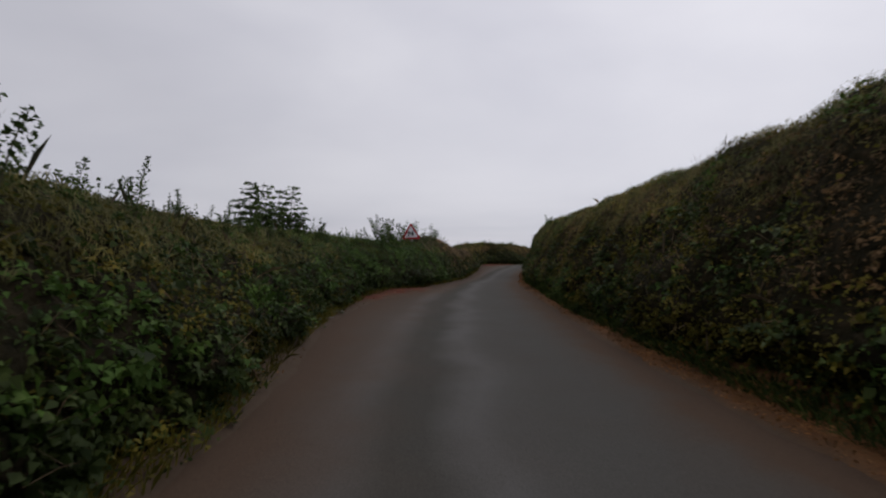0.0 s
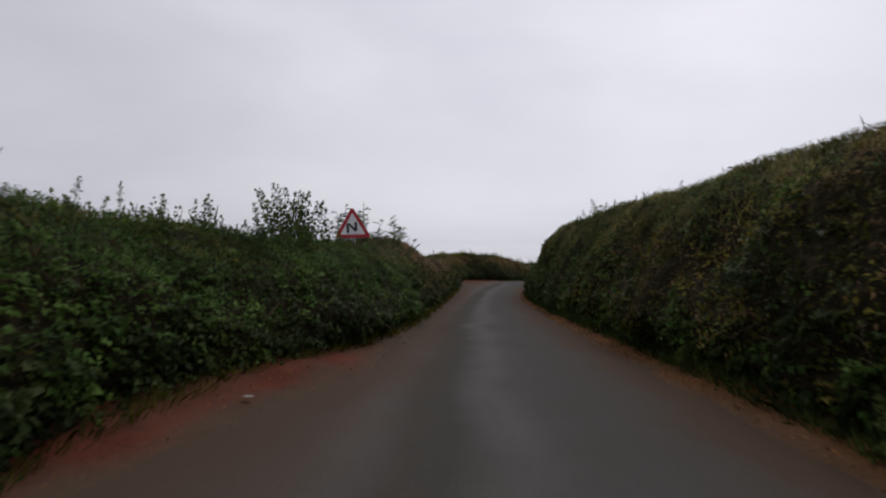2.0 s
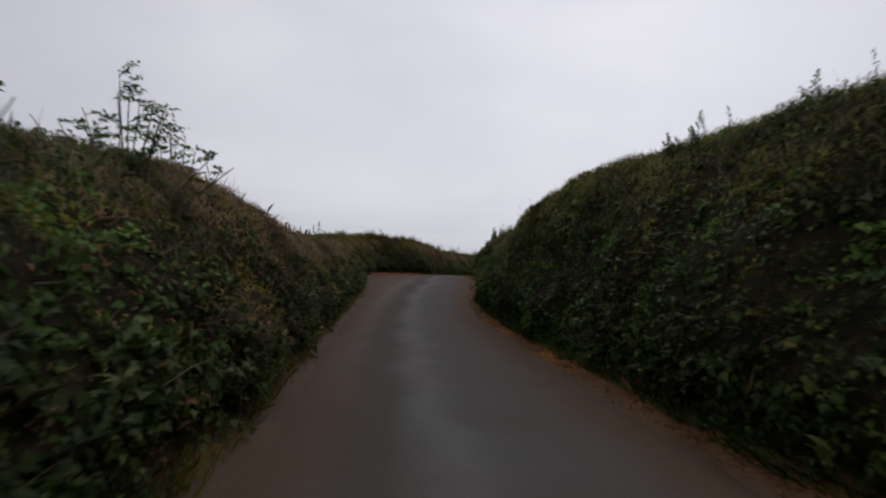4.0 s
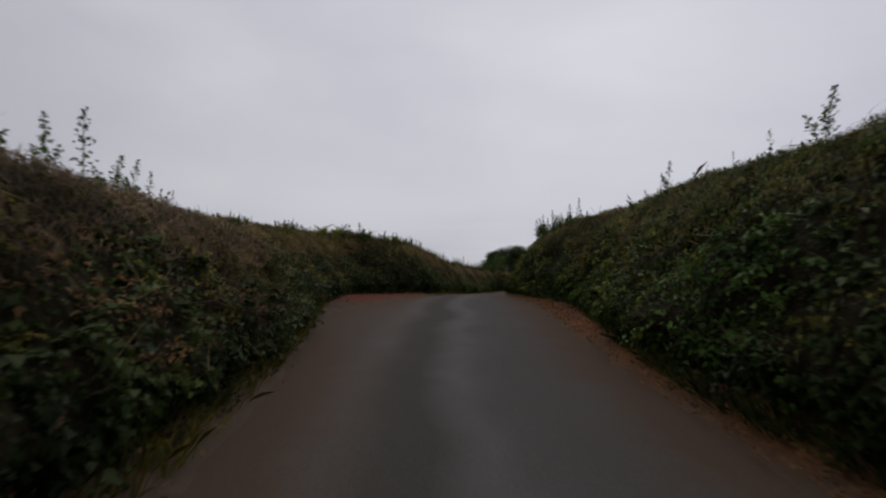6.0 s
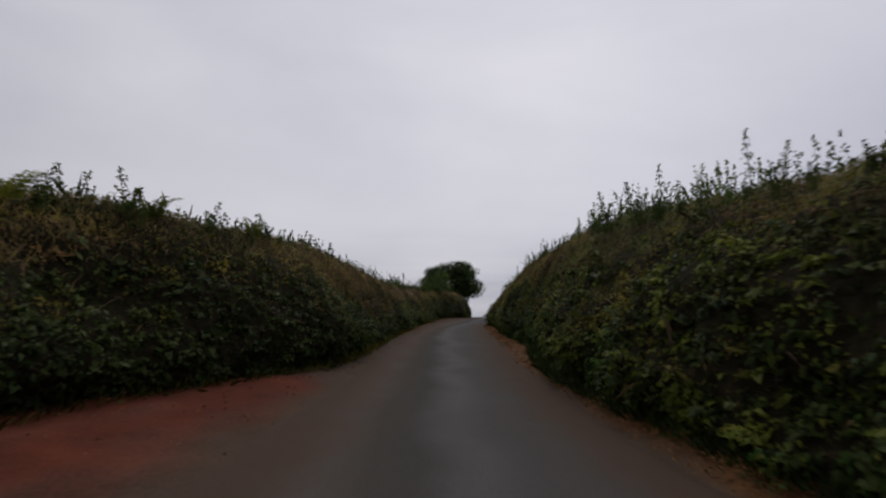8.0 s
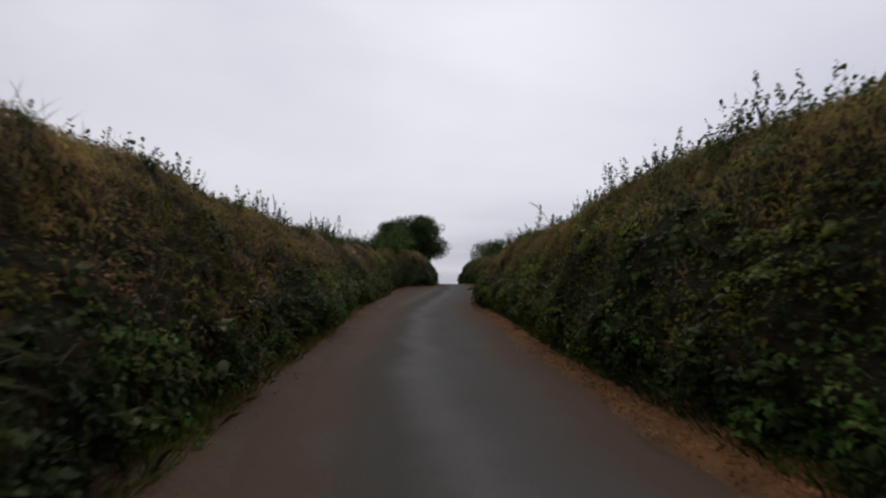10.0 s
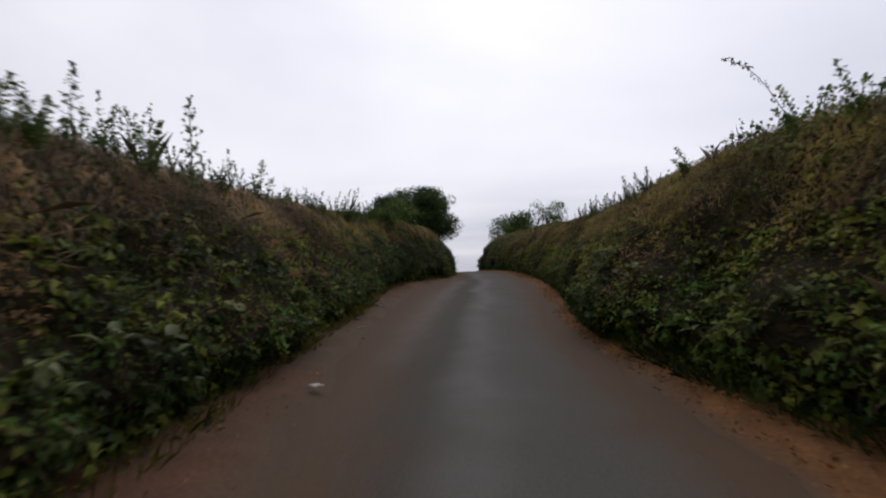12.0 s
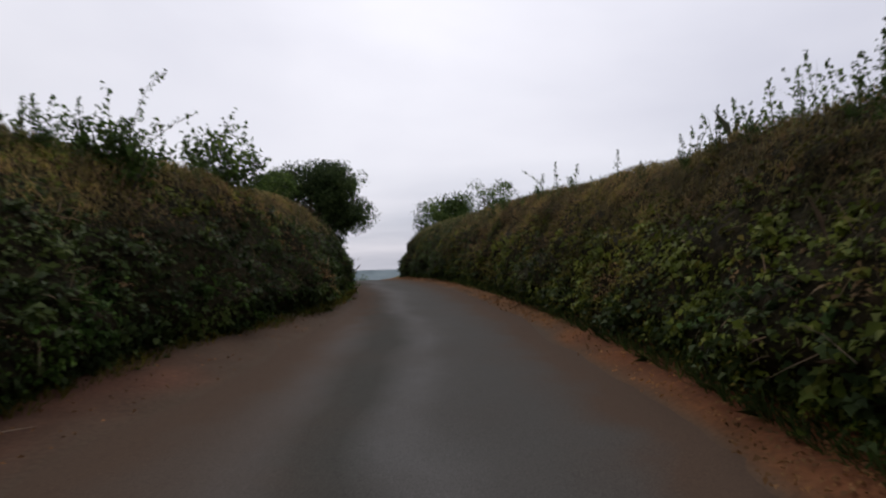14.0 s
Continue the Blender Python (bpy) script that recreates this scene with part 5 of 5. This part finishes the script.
scrap("paper_scrap", "crumpled dirty white paper scrap on road edge", 9.25, -2.0, (0.30, 0.13), 1, PAPER)
scrap("paper_scrap", "small torn white scrap on road edge", 10.7, -2.06, (0.16, 0.10), 2, PAPER)
scrap("paper_scrap", "small torn white scrap on road edge", 11.8, -2.10, (0.20, 0.10), 3, PAPER)
scrap("paper_scrap", "small torn white scrap on road edge", 16.7, -1.75, (0.09, 0.05), 4, PAPER)
scrap("paper_scrap", "small pale scrap lying on orange verge", 89.5, 1.95, (0.07, 0.04), 5, PAPER)
scrap("paper_scrap", "small pale scrap on the red verge", 51.0, -2.9, (0.12, 0.08), 6, PAPER)
scrap("paper_scrap", "small white scrap on the verge", 81.5, -1.25, (0.12, 0.09), 7, PAPER)
scrap("paper_scrap", "small torn white scrap on brown verge", 90.9, -2.5, (0.055, 0.04), 8, PAPER)
scrap("paper_scrap", "small torn white scrap on brown verge", 90.5, -2.35, (0.07, 0.035), 9, PAPER)
stick = tagged(new("broken_branch"), "bleached broken branch lying on red earth verge", "branch")
stick.matrix_basis = Matrix.Translation(lane(48.1, -2.42, 0.075).tolist()) @ Matrix.Rotation(radians(-10), 4, "Z") @ Matrix.Scale(0.8, 4)
for k, (a, b, r) in enumerate((((-0.30, 0, 0), (0.30, 0.03, 0.02), 0.022), ((-0.05, 0.01, 0.0), (0.28, -0.12, 0.05), 0.013), ((0.02, 0.02, 0), (-0.26, 0.10, 0.03), 0.011))):
    u = np.linspace(0, 1, 6)[:, None]
    path = np.array(a) * (1 - u) + np.array(b) * u + np.array([0, 0, 0.025]) * np.sin(u * 3.1)
    part("limb", tubes_mesh("limb", [tube(path, r * np.linspace(1, 0.5, 6), 6)], WOOD), stick)
for s, l, turn in ((85.6, -1.7, 40), (90.1, -2.55, 15), (93.9, -2.75, 20)):
    twig = tagged(new("dead_twig"), "thin pale dead twig lying on verge", "twig")
    twig.matrix_basis = Matrix.Translation(lane(s, l, 0.035).tolist()) @ Matrix.Rotation(radians(turn), 4, "Z")
    u = np.linspace(0, 1, 7)[:, None]
    path = np.array((-0.15, 0, 0)) * (1 - u) + np.array((0.15, 0.02, 0.0)) * u + np.array([0, 0.015, 0.004]) * np.sin(u * 4)
    part("limb", tubes_mesh("limb", [tube(path, np.linspace(0.005, 0.0025, 7), 5)], WOOD), twig)



# ---- broad-leaved weeds at the hedge foot ----
def dock_leaf(seed):
    rng = random.Random(seed)
    rows = []
    for i in range(6):
        u = i / 5
        w = 0.20 * math.sin(math.pi * min(1, u * 0.95 + 0.06)) ** 0.7
        z = 0.45 * u - 0.55 * u * u
        rows += [(-w, u, z + 0.06 * w / 0.2 + 0.01 * rng.uniform(-1, 1)), (0, u, z), (w, u, z + 0.06 * w / 0.2 + 0.01 * rng.uniform(-1, 1))]
    return mesh_from("leaf", np.array(rows), grid_faces(6, 3), DOCK, True)


DOCK_LEAVES = [dock_leaf(k) for k in range(4)]


def dock(s, side, h, size, seed):
    rng = random.Random(seed)
    weed = tagged(new("dock_plant"), "broad leaved green dock growing at hedge foot", "weed", "docks at the hedge foot")
    foot = float(spline(s, FOOT_L if side < 0 else FOOT_R))
    weed.location = lane(s, side * (foot - 0.10 + 0.10 * h), h).tolist()
    for k in range(rng.randint(6, 9)):
        leaf = new("leaf", DOCK_LEAVES[rng.randrange(4)])
        leaf.parent = weed
        z = size * rng.uniform(0.7, 1.2)
        leaf.matrix_basis = Matrix.Translation((rng.uniform(-0.06, 0.06), rng.uniform(-0.06, 0.06), rng.uniform(0, 0.1))) @ Matrix.Rotation(k * 0.9 + rng.uniform(-0.3, 0.3), 4, "Z") @ Matrix.Rotation(rng.uniform(0.1, 0.8), 4, "X") @ Matrix.Scale(z, 4)


_rng = random.Random(21)
for side, a, c, n in ((1, 75.2, 79.5, 20), (-1, 75.5, 79, 12), (1, 79.5, 84, 10), (-1, 64, 70, 6), (1, 13, 20, 4), (1, 84, 93, 6), (-1, 77, 82, 9), (-1, 82, 88, 5), (-1, 58, 65, 8), (-1, 21, 27, 2), (1, 26, 33, 6), (1, 55, 63, 2)):
    for k in range(n):
        dock(a + (c - a) * (k + _rng.random()) / n, side, _rng.uniform(0.15, 0.85), _rng.uniform(0.12, 0.20), _rng.randrange(999))

# ---- distance ----
ang = np.linspace(0, 2 * np.pi, 241)
rim = 26 + 20 * np.abs(lattice(ang * 3, 0 * ang, 81)) + 8 * lattice(ang * 11, 0 * ang, 82)
cx, cy = 20.0, 60.0
low = np.stack([cx + 2900 * np.cos(ang), cy + 2900 * np.sin(ang), np.full_like(ang, -110.0)], -1)
high = np.stack([cx + 3050 * np.cos(ang), cy + 3050 * np.sin(ang), -52 + rim], -1)
# self-lit ring of hills, its haze only colour
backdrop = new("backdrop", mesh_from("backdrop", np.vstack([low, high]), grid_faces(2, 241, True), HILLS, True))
tagged(backdrop, "glowing hills along the horizon, haze painted in blue grey", "hills", kind="structure")
